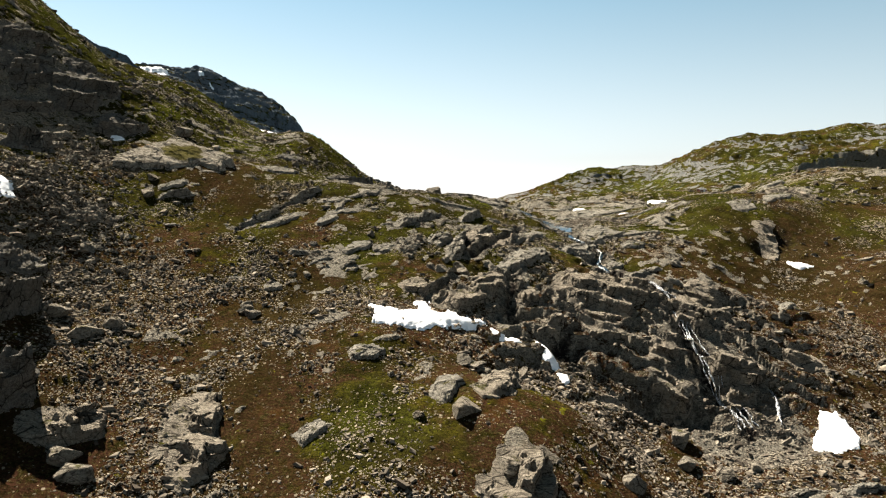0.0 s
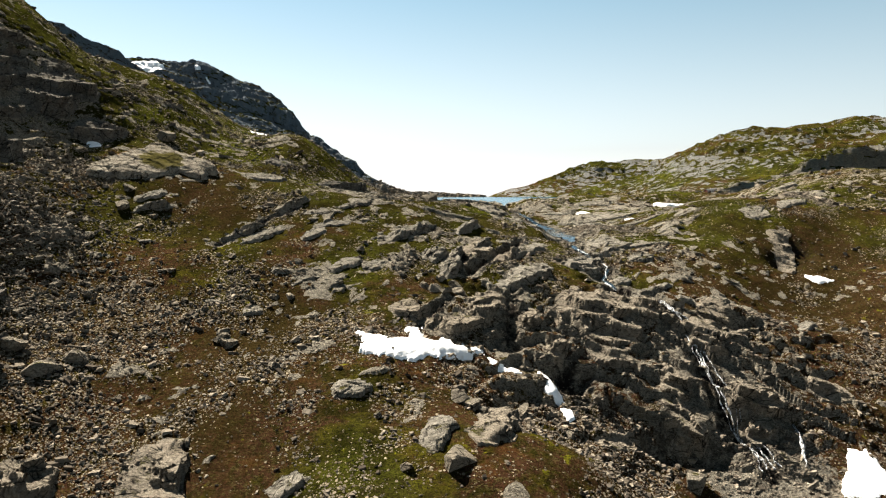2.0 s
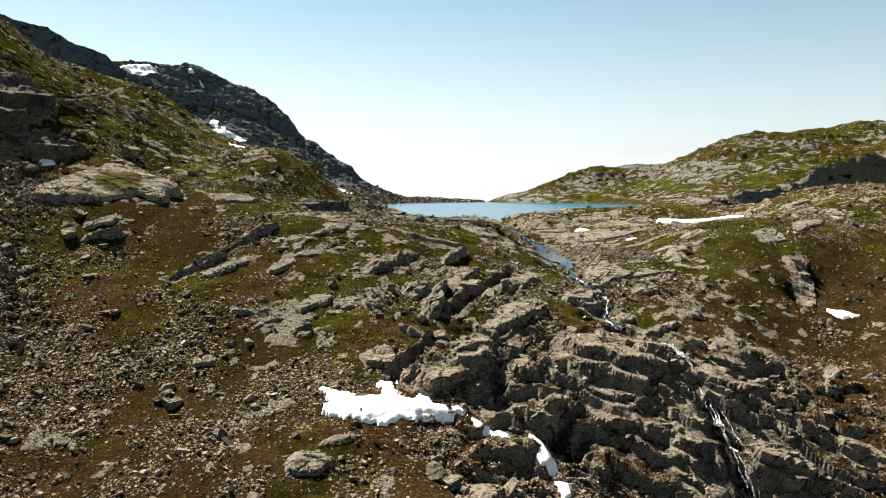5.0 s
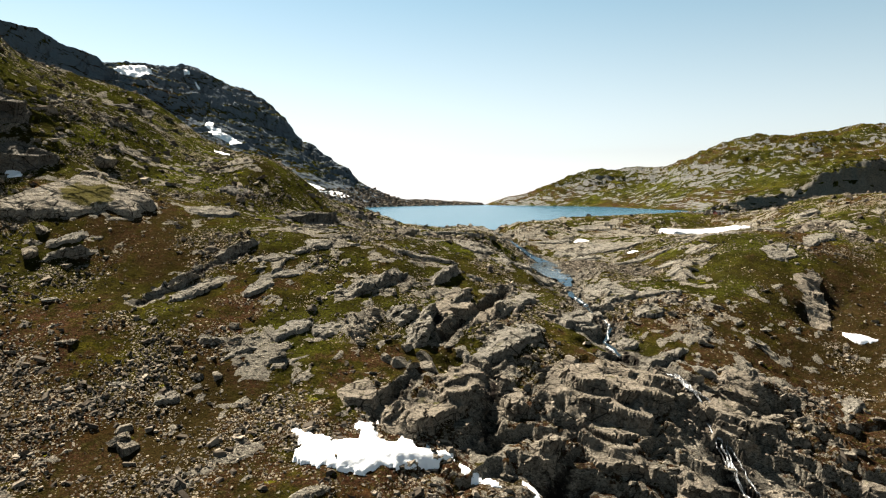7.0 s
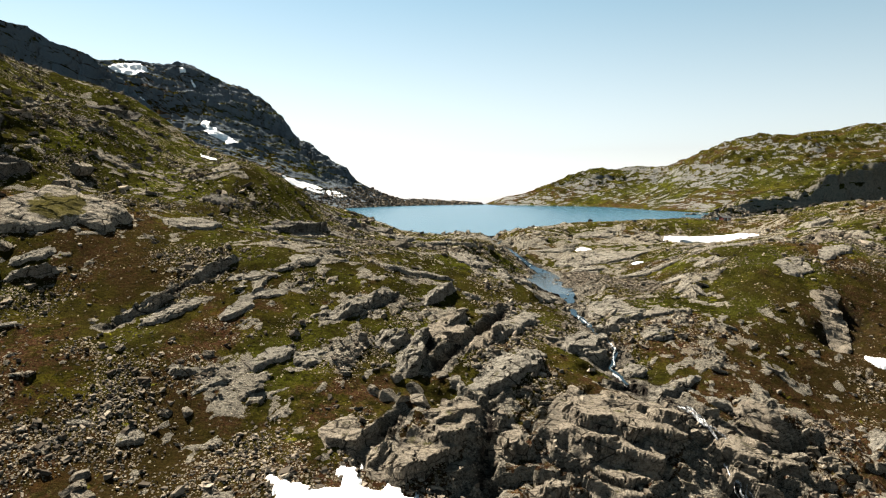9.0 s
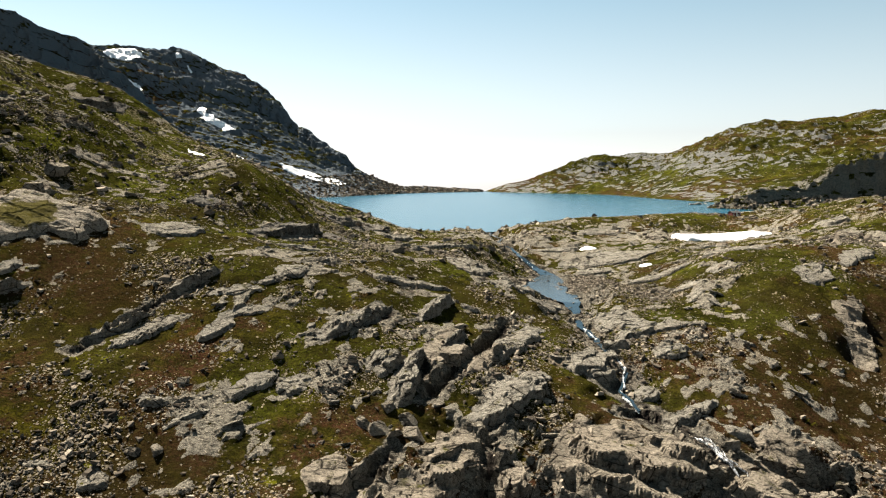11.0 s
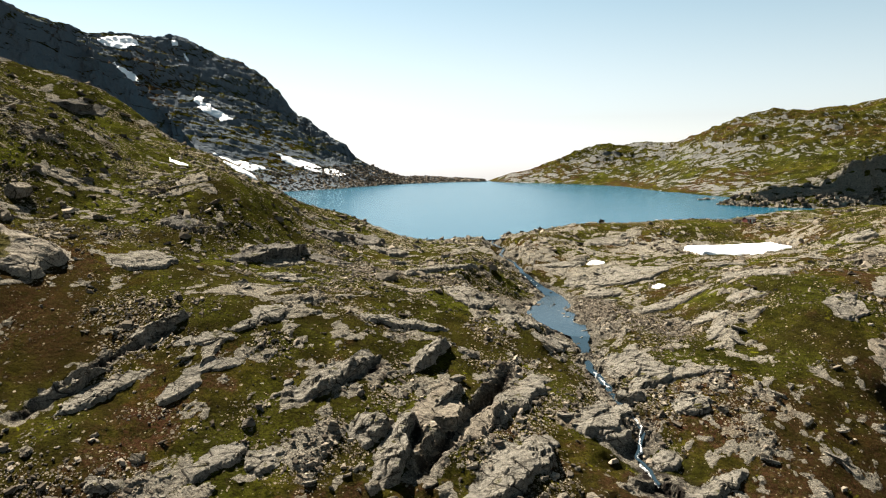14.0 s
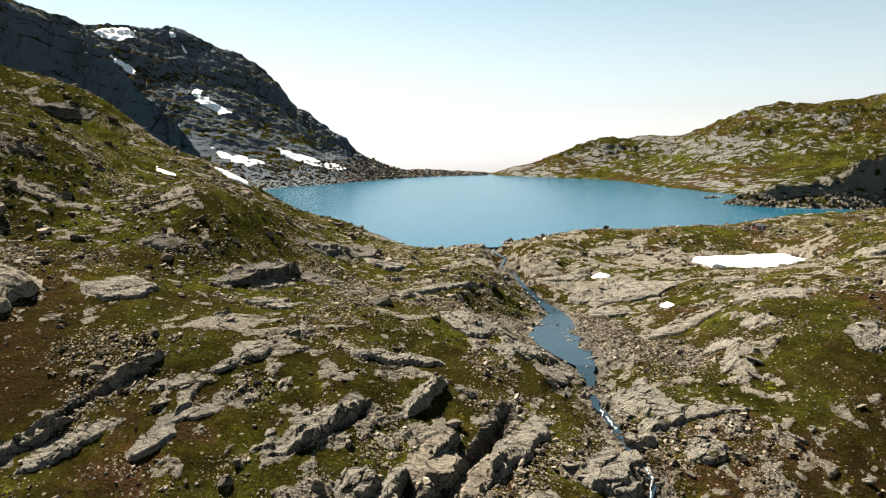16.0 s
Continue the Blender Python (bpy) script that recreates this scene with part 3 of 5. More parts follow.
def massif(name, crest, foot, profile, nu, nv, rough, label, category="mountain", seed=0, green=0.5, bare_at=0.5, material=None, foot_bare=0.0):
    """A mountain side between its crest and its foot; profile: share of the height at even steps from crest to foot."""
    u = np.linspace(0, 1, nu)
    v = np.concatenate([-np.linspace(0.6, 0.05, 8), np.linspace(0, 1, nv)])
    c, f = along(crest, u), along(foot, u)
    U, V = np.meshgrid(u, v)
    vv = np.clip(V, 0, 1)[..., None]
    p = c[None] * (1 - vv) + f[None] * vv
    share = (weights(np.linspace(0, 1, len(profile)), np.clip(V, 0, 1).ravel()) @ np.array(profile)).reshape(V.shape)
    p[..., 2] = f[None, :, 2] + (c - f)[None, :, 2] * share
    back = np.minimum(V, 0)[..., None]
    p += back * (f - c)[None] * np.array([1, 1, 0])
    p[..., 2] += back[..., 0] * (20 + 0.9 * (c - f)[None, :, 2])
    x, y, z = p[..., 0].ravel(), p[..., 1].ravel(), p[..., 2].ravel()
    g, g2 = GRAIN[seed % 8], GRAIN[(seed + 3) % 8]
    tall = np.clip(share.ravel(), 0, 1) * np.sin(np.pi * np.clip(vv[..., 0].ravel() * 0.94 + 0.06, 0, 1)) ** 0.5
    q = x + 0.3 * y
    dz = rough * tall * g.fbm(x / 60, (y + z) / 60, 5, 0.55)
    step_h = 9.0
    w = (z + dz + 0.10 * q + 7 * g2.fbm(x / 60, y / 60, 5, 0.6)) / step_h
    fr = w - np.floor(w)
    dz = dz + tall * 0.6 * step_h * (step(0.45, 0.95, fr) - fr) * step(4, 25, z)
    for thin, share_ in ((3.6, 0.9), (1.7, 0.7)):
        w2 = (z + dz + 0.14 * q + 1.3 * thin * g.fbm(x / (8 * thin), y / (8 * thin), 4, 0.6)) / thin
        w2 = w2 - np.floor(w2)
        dz = dz + tall * share_ * thin * (step(0.35, 0.95, w2) - w2) * step(4, 25, z)
    ledge = step(0.86, 1.0, fr) + (1 - step(0.0, 0.25, fr))
    dy = rough * 0.45 * tall * g2.fbm(q / 13, z / 16, 5, 0.65)
    low = np.clip(z / min(35, 0.25 * c[:, 2].max()), 0.06, 1)
    dz, dy = dz * low, dy * low
    co = np.stack([x, y - dy, z + dz], 1)
    speck = GRAIN[(seed + 5) % 8].fbm(x / 9, (y + 2 * z) / 9, 4, 0.65)
    ob = new(name, grid_mesh(name, co, nu, len(v), (("bare", np.clip(bare_at + 0.5 * g.fbm(x / 70, z / 25, 4) + 0.5 * speck - green * ledge + 0.6 * foot_bare * (1 - step(6, 26, z)), 0, 1)),
                                                     ("heath", np.clip(0.28 + 0.4 * g2.fbm(x / 90, y / 90, 3), 0, 1)))))
    if rough > 11:
        ob.data.polygons.foreach_set("use_smooth", np.zeros(len(ob.data.polygons), bool))
    ob.data.materials.append(material)
    tagged(ob, label, category, kind="structure")
    return ob


MOUNTAIN = massif("mountain", ((-560, 700, 215), (-479, 773, 205), (-441, 793, 187), (-386, 833, 171), (-313, 873, 169), (-263, 913, 154), (-218, 923, 123),
                    (-193, 923, 90), (-166, 903, 75), (-142, 893, 60), (-107, 883, 30), (-70, 903, 13), (-24, 953, 7), (50, 985, 2)),
       ((-330, 540, -3), (-290, 560, -3), (-250, 580, -3), (-200, 600, -3), (-160, 615, -3), (-146, 630, -3), (-130, 650, -3), (-114, 678, -3), (-100, 700, -3), (-90, 717, -3),
        (-66, 785, -3), (-33, 850, -3), (6, 884, -3), (53, 882, -3)),
       (1, 0.86, 0.66, 0.55, 0.42, 0.30, 0.17, 0.08, 0.03, 0), 380, 230, 13, "Dark rocky mountain above the lake with snow patches on its ledges", seed=1, green=0.6, bare_at=0.66, material=DARK_CLIFF, foot_bare=1.0)
massif("mountain_shoulder", ((-420, 380, 150), (-300, 450, 135), (-264, 493, 121), (-246, 523, 111), (-226, 533, 94), (-210, 553, 66), (-186, 563, 45), (-170, 575, 21), (-155, 595, 6)),
       ((-300, 330, -3), (-230, 400, -3), (-200, 440, -3), (-185, 470, -3), (-172, 500, -3), (-165, 530, -3), (-158, 550, -3), (-152, 575, -3), (-148, 600, -3)),
       (1, 0.8, 0.55, 0.35, 0.2, 0.1, 0.04, 0), 320, 200, 15, "Shaded dark cliff shoulder of the mountain beside the lake", seed=5, green=0.8, bare_at=0.66, material=DARK_CLIFF)
massif("hill", ((50, 985, -2), (78, 953, 9), (113, 943, 18), (147, 933, 33), (182, 933, 44), (217, 933, 48), (256, 923, 51), (279, 873, 50), (289, 843, 59), (309, 833, 68), (347, 823, 82),
                (378, 813, 80), (408, 803, 85), (452, 793, 86), (560, 740, 88)),
       ((53, 880, -3), (80, 872, -3), (110, 859, -3), (135, 830, -3), (162, 795, -3), (175, 755, -3), (183, 720, -3), (185, 660, -3), (185, 610, -3), (190, 560, -3), (200, 500, -3), (215, 470, -3), (230, 440, -3),
        (250, 420, -3), (300, 380, -3)),
       (1, 0.88, 0.74, 0.60, 0.46, 0.33, 0.21, 0.12, 0.05, 0), 380, 220, 10, "Rounded hill of grey rock and green turf beyond the lake", "hill", seed=3, green=0.55, bare_at=0.33, material=HILL_GROUND)
SPUR = massif("cliff_spur", ((168, 482, -2), (184, 472, 8), (202, 464, 16), (220, 460, 22), (238, 457, 28), (262, 454, 34), (330, 448, 42), (430, 440, 48)),
       ((164, 468, -3), (174, 452, -3), (190, 441, -3), (206, 435, -3), (222, 431, -3), (240, 428, -2), (290, 424, 0), (420, 410, 4)),
       (1, 0.99, 0.96, 0.92, 0.42, 0.32, 0.20, 0.10, 0.04, 0), 300, 150, 9, "Rocky spur with a dark cliff and boulders at the lake shore", "cliff", seed=4, green=0.5, bare_at=0.30, material=SPUR_ROCK, foot_bare=0.5)
# low rocks in the lake off the spur: place and size
ISLET = ((182.4, 529.2, 5.0), (176.4, 524.0, 3.0), (188.9, 534.5, 3.0))
# ---------------------------------------------------------------- rocks
def cube(n):
    """A cube with n by n cells on each side."""
    at, faces = {}, []
    for axis in range(3):
        for sign in (-1, 1):
            ids = {}
            for i in range(n + 1):
                for j in range(n + 1):
                    p = [0.0, 0.0, 0.0]
                    p[axis], p[(axis + 1) % 3], p[(axis + 2) % 3] = sign, round(2 * i / n - 1, 6), round(2 * j / n - 1, 6)
                    ids[i, j] = at.setdefault(tuple(p), len(at))
            for i in range(n):
                for j in range(n):
                    a, b, c, d = ids[i, j], ids[i + 1, j], ids[i + 1, j + 1], ids[i, j + 1]
                    faces += [(a, b, c), (a, c, d)] if sign > 0 else [(c, b, a), (d, c, a)]
    return np.array(list(at), float), np.array(faces, np.int32)


CUBES = {n: cube(n) for n in (1, 4, 7)}


def chipped(cells, seed, cuts=9, flat=0.0, deep=0.55):
    """An angular boulder of unit size: a rounded block cut by planes; flat: how far a level top is cut down."""
    rng = np.random.RandomState(seed)
    co, faces = CUBES[cells]
    co = co / np.linalg.norm(co, axis=1)[:, None] ** 0.55
    n = rng.normal(size=(cuts, 3))
    n /= np.linalg.norm(n, axis=1)[:, None]
    d = rng.uniform(deep, 0.9, cuts)
    if flat:
        tip = rng.normal(scale=0.20, size=2)
        n = np.vstack([n, [[tip[0], tip[1], 1.0]]])
        d = np.append(d, 1 - flat)
    for nn, dd in zip(n, d):
        over = np.maximum(co @ nn - dd, 0)
        co = co - over[:, None] * nn
    return co, faces


def hewn(cells, seed, sides=6, steps=2):
    """A jointed block of unit size: upright joint faces, undercut towards the front, beds set in and out, a level top with steps."""
    rng = np.random.RandomState(seed)
    grid, faces = CUBES[cells]
    co = grid
    a = (np.arange(sides) + rng.uniform(-0.35, 0.35, sides)) * 2 * np.pi / sides
    for ang in a:
        front = max(-math.sin(ang), 0)
        n = np.array([math.cos(ang), math.sin(ang), rng.uniform(-0.05, 0.35) - 0.25 * front])
        n /= np.linalg.norm(n)
        co = co - np.maximum(co @ n - rng.uniform(0.60, 1.0), 0)[:, None] * n
    beds = rng.uniform(0.90, 1.03, (2, 9))
    layer = np.clip(((grid[:, 2] + 1) * rng.uniform(1.4, 3.0) + 0.01).astype(int), 0, 8)
    rim = np.abs(grid[:, 2]) < 0.9
    co = co * np.stack([np.where(rim, beds[0][layer], 1), np.where(rim, beds[1][layer], 1), np.ones(len(co))], 1)
    t = rng.normal(scale=0.08, size=2)
    top = 0.72 + co[:, 0] * t[0] + co[:, 1] * t[1]
    for k in range(steps):
        low = rng.choice((-1, 1)) * grid[:, rng.randint(2)] > rng.uniform(0.0, 0.6)
        top = np.where(low, top - rng.uniform(0.06, 0.25), top)
    co[:, 2] = np.minimum(co[:, 2], top)
    return co, faces


def shard(cells, seed):
    """A small angular stone: a block with uneven corners."""
    rng = np.random.RandomState(seed)
    co, faces = CUBES[1]
    co = co * rng.uniform(0.35, 1.0, co.shape)
    co[:, :2] *= np.where(co[:, 2:] > 0, rng.uniform(0.55, 1.0), 1.0)
    return co + rng.normal(scale=0.10, size=co.shape), faces


def triangles(name, co, faces, smooth=False):
    mesh = bpy.data.meshes.new(name)
    mesh.vertices.add(len(co))
    mesh.vertices.foreach_set("co", np.asarray(co, np.float32).ravel())
    mesh.loops.add(faces.size)
    mesh.loops.foreach_set("vertex_index", np.asarray(faces, np.int32).ravel())
    mesh.polygons.add(len(faces))
    mesh.polygons.foreach_set("loop_start", np.arange(0, faces.size, 3, dtype=np.int32))
    mesh.polygons.foreach_set("use_smooth", np.full(len(faces), smooth))
    mesh.update(calc_edges=True)
    return mesh


def scree(name, count, area, size, mask, label, seed, level=1, kinds=40, squat=0.6, shape=None, heading=None, wide=(0.8, 1.5), material=None):
    """Loose stones strewn over the ground, joined into one mesh."""
    rng = np.random.RandomState(seed)
    x = rng.uniform(area[0], area[1], count * 8)
    y = rng.uniform(area[2], area[3], count * 8)
    keep = rng.rand(len(x)) < mask(x, y)
    x, y = x[keep][:count], y[keep][:count]
    z = height(x, y)[0]
    s = size[0] * (1 - rng.rand(len(x))) ** (-1 / 2.4)
    s = np.minimum(s, size[1])
    shapes = [(shape or shard)(level, seed * 100 + k) for k in range(kinds)]
    verts, tris, base = [], [], 0
    pick = rng.randint(0, kinds, len(x))
    for k in range(kinds):
        co, f = shapes[k]
        i = np.nonzero(pick == k)[0]
        a = rng.rand(len(i)) * 2 * np.pi
        if heading:
            a = np.radians(heading(x[i], y[i]) + rng.normal(scale=9, size=len(i)))
        sx, sy, sz = s[i] * rng.uniform(wide[0], wide[1], len(i)), s[i] * rng.uniform(0.6, 1.0, len(i)), s[i] * rng.uniform(0.4, 1.0, len(i)) * squat
        tx, ty = rng.normal(scale=0.25, size=(2, len(i)))
        px, py, pz = co[None, :, 0] * sx[:, None], co[None, :, 1] * sy[:, None], co[None, :, 2] * sz[:, None]
        pz = pz + px * tx[:, None] + py * ty[:, None]
        qx = px * np.cos(a)[:, None] - py * np.sin(a)[:, None] + x[i][:, None]
        qy = px * np.sin(a)[:, None] + py * np.cos(a)[:, None] + y[i][:, None]
        verts.append(np.stack([qx, qy, pz + (z[i] + 0.25 * sz)[:, None]], -1).reshape(-1, 3))
        tris.append((f[None] + (np.arange(len(i)) * len(co))[:, None, None]).reshape(-1, 3) + base)
        base += len(i) * len(co)
    ob = new(name, triangles(name, np.concatenate(verts), np.concatenate(tris)))
    ob.data.materials.append(material or STONE)
    return tagged(ob, label, "stones", kind="stuff")


scree("small_stones", 70000, (-95, 110, 74, 225), (0.10, 0.45), lambda x, y: stony(x, y) ** 1.4, "Small grey loose stones scattered over the heath slope", 1)
scree("scree", 11000, (-98, 115, 74, 240), (0.20, 0.75), lambda x, y: stony(x, y) ** 1.8, "Angular grey stones lying loose on the slope", 2)
scree("far_stones", 9000, (-150, 190, 190, 345), (0.25, 1.3), lambda x, y: np.clip(0.3 + GRAIN[5].fbm(x / 17, y / 17, 4), 0.02, 1) * (height(x, y)[0] > 0.4),
      "Grey stones along the lake shore and shoulder", 3)
scree("gravel", 5000, (24, 60, 180, 240), (0.10, 0.4), lambda x, y: np.clip(blob(x, y, 40, 205, 5, 13) + 0.6 * blob(x, y, 46, 190, 6, 6), 0, 1) * (height(x, y)[0] > -5.4), "Pale brown gravel bank beside the pool", 6)


scree("talus", 6000, (-96, -48, 100, 172), (0.16, 0.75), lambda x, y: np.clip(blob(x, y, -79, 142, 9, 22) + blob(x, y, -71, 124, 8, 14) + 0.7 * blob(x, y, -62, 120, 9, 12) + blob(x, y, -86, 165, 6, 12), 0, 1),
      "Grey talus of angular stones fallen below the dark crag", 7, material=BOULDER)


def bedding(x, y):
    return np.where(x > 36, -26, 38)


scree("crag_blocks", 700, (-130, 112, 78, 236), (0.35, 1.2), lambda x, y: np.clip(1.4 * (crag_mask(x, y) - 0.12), 0, 1) * np.where(x > 0, 0.7, 1) * (1 - step(0.25, 0.5, blob(x, y, -3, 116, 14, 7) + blob(x, y, 18.6, 112, 4, 7) + blob(x, y, 62, 106, 7, 7) + blob(x, y, -82, 124, 6, 6) + blob(x, y, -85, 176, 5, 5))), "Jointed dark grey rock blocks of the broken cliff", 4,
      level=4, kinds=24, squat=0.8, shape=hewn, heading=bedding, wide=(1.0, 1.9), material=BOULDER)
scree("ledge_blocks", 600, (-130, 110, 118, 300), (0.25, 0.8), lambda x, y: slabs(x, y)[1] ** 2, "Flat pale grey rock pieces along the bedrock ledges", 5,
      level=4, kinds=20, squat=0.35, shape=hewn, heading=bedding, wide=(1.2, 2.6), material=BEDROCK)


def fallen(name, ob, count, size, share, label, seed):
    """Boulders fallen onto the foot of a mountain side, joined into one mesh; share: how far up they reach."""
    rng = np.random.RandomState(seed)
    co = np.zeros(len(ob.data.vertices) * 3, np.float32)
    ob.data.vertices.foreach_get("co", co)
    co = co.reshape(-1, 3)
    co = co[(co[:, 2] > -0.5) & (co[:, 2] < share)]
    at = co[rng.randint(0, len(co), count)] + np.append(rng.normal(scale=0.8, size=(count, 2)), np.zeros((count, 1)), 1)
    verts, tris = [], []
    for k in range(count):
        form, f = shard(1, seed * 100 + k % 60)
        s = min(size[0] * (1 - rng.rand()) ** (-1 / 2.4), size[1])
        verts.append(form * s * np.array([1.2, 1.0, 0.8]) @ np.array(Matrix.Rotation(rng.uniform(0, 6.28), 3, "Z")) + at[k])
        tris.append(f + 8 * k)
    pile = new(name, triangles(name, np.concatenate(verts), np.concatenate(tris)))
    pile.data.materials.append(STONE)
    return tagged(pile, label, "stones", kind="stuff")


fallen("spur_boulders", SPUR, 1600, (0.4, 1.5), 8, "Grey boulders fallen below the dark cliff at the lake", 11)
fallen("mountain_scree", MOUNTAIN, 7000, (0.6, 2.4), 22, "Grey scree and boulders at the mountain's foot by the lake", 12)
# ---------------------------------------------------------------- bedrock slabs and boulders
def lean(x, y, share, reach=2.0):
    """The turn that lays a thing on the slope; share: how far it follows it."""
    xs_, ys_ = np.array([x - reach, x + reach, x, x, x], float), np.array([y, y, y - reach, y + reach, y], float)
    h = base_height(xs_, ys_)
    n = Vector((-(h[1] - h[0]) / (2 * reach) * share, -(h[3] - h[2]) / (2 * reach) * share, 1)).normalized()
    return Vector((0, 0, 1)).rotation_difference(n).to_matrix().to_4x4(), height(xs_[4:], ys_[4:])[0][0]


COUNT = [0]


def rock(name, x, y, size, yaw, share, sink, label, category, group, flat, cuts, level, material):
    COUNT[0] += 1
    seed = COUNT[0]
    co, faces = chipped(level, 500 + seed, cuts, flat, 0.42)
    co = co * np.array(size)
    g = GRAIN[seed % 8]
    big = max(size)
    co = co + 0.025 * big * np.stack([g.fbm(co[:, 1] / big * 3 + seed, co[:, 2] / big * 3, 3), g.fbm(co[:, 0] / big * 3, co[:, 2] / big * 3 + seed, 3), 0.5 * g.fbm(co[:, 0] / big * 3, co[:, 1] / big * 3 - seed, 3)], 1)
    ob = new(name, triangles(name, co, faces))
    ob.data.materials.append(material)
    turn, z = lean(x, y, share, max(1.0, 0.4 * big))
    ob.matrix_world = Matrix.Translation((x, y, z - sink)) @ turn @ pose(0, 0, 0, 0, 0, yaw)
    return tagged(ob, label, category, group)


def block(co, faces, parent, material, name="broken_block"):
    """One joint block of a broken rock."""
    ob = new(name, triangles(name, co, faces))
    ob.data.materials.append(material)
    ob.parent = parent
    return ob


def outcrop(x, y, length, width, yaw, proud, material=None, broken=None, lift=0.0):
    """Bare bedrock that rises out of the slope towards a steep face on the right of its long axis; it falls apart along its joints."""
    COUNT[0] += 1
    seed = COUNT[0]
    rng = np.random.RandomState(700 + seed)
    material = material or BEDROCK
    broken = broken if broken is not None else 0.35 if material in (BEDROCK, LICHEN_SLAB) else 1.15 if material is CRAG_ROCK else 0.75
    cell = 0.17 if length < 9 else 0.21 if length < 16 else 0.28
    ca_, sa_ = math.cos(radians(yaw)), math.sin(radians(yaw))
    us, vs = np.arange(-0.62 * length, 0.62 * length, cell), np.arange(-0.66 * width, 0.66 * width, cell)
    u, v = [k.ravel() for k in np.meshgrid(us, vs)]
    px, py = x + u * ca_ - v * sa_, y + u * sa_ + v * ca_
    g, g2 = GRAIN[seed % 8], GRAIN[(seed + 3) % 8]
    reach = 0.4 * width + 1.0
    nu = (u + 0.16 * width * g.fbm(px / reach, py / reach, 3)) / (0.5 * length)
    nv = (v + 0.15 * width * g2.fbm(px / reach, py / reach, 3)) / (0.5 * width)
    q = 1 - (np.abs(nu) ** 2.4 + np.abs(nv) ** 2.4) ** (1 / 2.4)
    for k in range(5):
        th = rng.uniform(0, 2 * np.pi)
        q = np.minimum(q, rng.uniform(0.70, 1.05) - (nu * math.cos(th) + nv * math.sin(th)))
    d = q * 0.5 * width + 0.06 * g.fbm(px / 0.8, py / 0.8, 2)
    front = step(0.2, -0.5, nv)
    solid = material in (BEDROCK, LICHEN_SLAB)
    proud *= 0.52 if solid else 0.66
    rim = step(0.0, 1.0, d / (0.25 + 0.2 * proud + 0.22 * width * (1 - front)))
    f = proud * rim * (0.22 + 0.78 * step(0.95, -0.5, nv)) + lift * rim * np.clip(0.5 + 0.5 * nv, 0, 1)
    size = min(max((0.62 - 0.2 * min(broken, 1.0)) * width, 1.5), 5.0)
    (r1, r2, r3), du, dv, edge = blocks(px, py, size, 1.7, yaw + rng.uniform(-14, 14), seed, 0.12)
    f += broken * rim * proud * (0.50 * (r2 - 0.5) + 0.45 * (r3 - 0.5) * du + 0.25 * dv)
    f -= rim * min(0.6, 0.25 + 0.2 * proud) * (0.6 + 0.8 * broken) * (1 - step(0.0, 0.05, edge))
    for gap, deep in ((1.6, 0.16), (0.6, 0.05)):
        w = (v + 0.5 * g2.fbm(px / 4, py / 4, 3) + 0.12 * u) / gap
        w = w - np.floor(w)
        f += rim * deep * (step(0.0, 0.25, w) - w) * min(1.0, 0.45 + 0.4 * proud)
    f += rim * (0.05 * g.fbm(px / 0.9, py / 0.9, 3, 0.6) + 0.14 * g2.fbm(px / 4, py / 4, 2)) * min(1.0, 0.4 + 0.4 * proud)
    h = height(px, py)[0]
    form = np.stack([np.ones_like(u), u, v, u * u, u * v, v * v], 1)
    core = d > -0.3
    fit = form @ np.linalg.lstsq(form[core], h[core], rcond=None)[0]
    base = 0.75 * fit + 0.25 * h
    if not solid:
        dip = 0.28 * np.maximum(px - 30, 0)
        base = fit
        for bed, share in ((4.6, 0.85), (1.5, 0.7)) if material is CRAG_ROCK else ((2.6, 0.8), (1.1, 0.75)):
            w = (base + f + dip + 0.7 * g2.fbm(px / 9, py / 9, 2) + 0.10 * g.fbm(px / 1.5, py / 1.5, 2)) / bed
            w = w - np.floor(w)
            f += rim * share * bed * (step(0.55, 0.95, w) - w)
    z = np.where(d > 0, np.maximum(base, h - 0.3 * f), np.minimum(h, base) - 0.5)
    slope = np.linalg.lstsq(form[core][:, :3], h[core], rcond=None)[0]
    tilt = Vector((-slope[1] * ca_ + slope[2] * sa_, -slope[1] * sa_ - slope[2] * ca_, 1.25)).normalized()
    rise = np.maximum(np.where(d > 0, f, 0), np.where(d > 0, 0.06, 0))
    z0 = float(z[core].mean())
    co = np.stack([px - x + rise * tilt.x, py - y + rise * tilt.y, z - z0 + rise * tilt.z], 1)
    n, rows = len(us), len(vs)
    keep = (d > -1.6 * cell).reshape(rows, n)
    keep = keep[:-1, :-1] & keep[1:, :-1] & keep[:-1, 1:] & keep[1:, 1:]
    # the one connected patch round the middle
    whole = np.zeros_like(keep)
    whole[int(rows * 0.40):int(rows * 0.60), int(n * 0.40):int(n * 0.60)] = True
    keep[[0, -1]] = False
    keep[:, [0, -1]] = False
    whole &= keep
    for k in range(2 * (rows + n)):
        grown = whole.copy()
        grown[1:] |= whole[:-1]
        grown[:-1] |= whole[1:]
        grown[:, 1:] |= whole[:, :-1]
        grown[:, :-1] |= whole[:, 1:]
        grown &= keep
        if (grown == whole).all():
            break
        whole = grown
    same = r1.reshape(rows, n)[:-1, :-1]
    owner = np.where(whole, np.arange(same.size).reshape(same.shape), -1)
    for k in range(rows + n):
        before = owner
        for axis, way in ((0, 1), (0, -1), (1, 1), (1, -1)):
            other = np.roll(owner, way, axis)
            owner = np.where(whole & (other > owner) & (np.roll(same, way, axis) == same), other, owner)
        if (before == owner).all():
            break
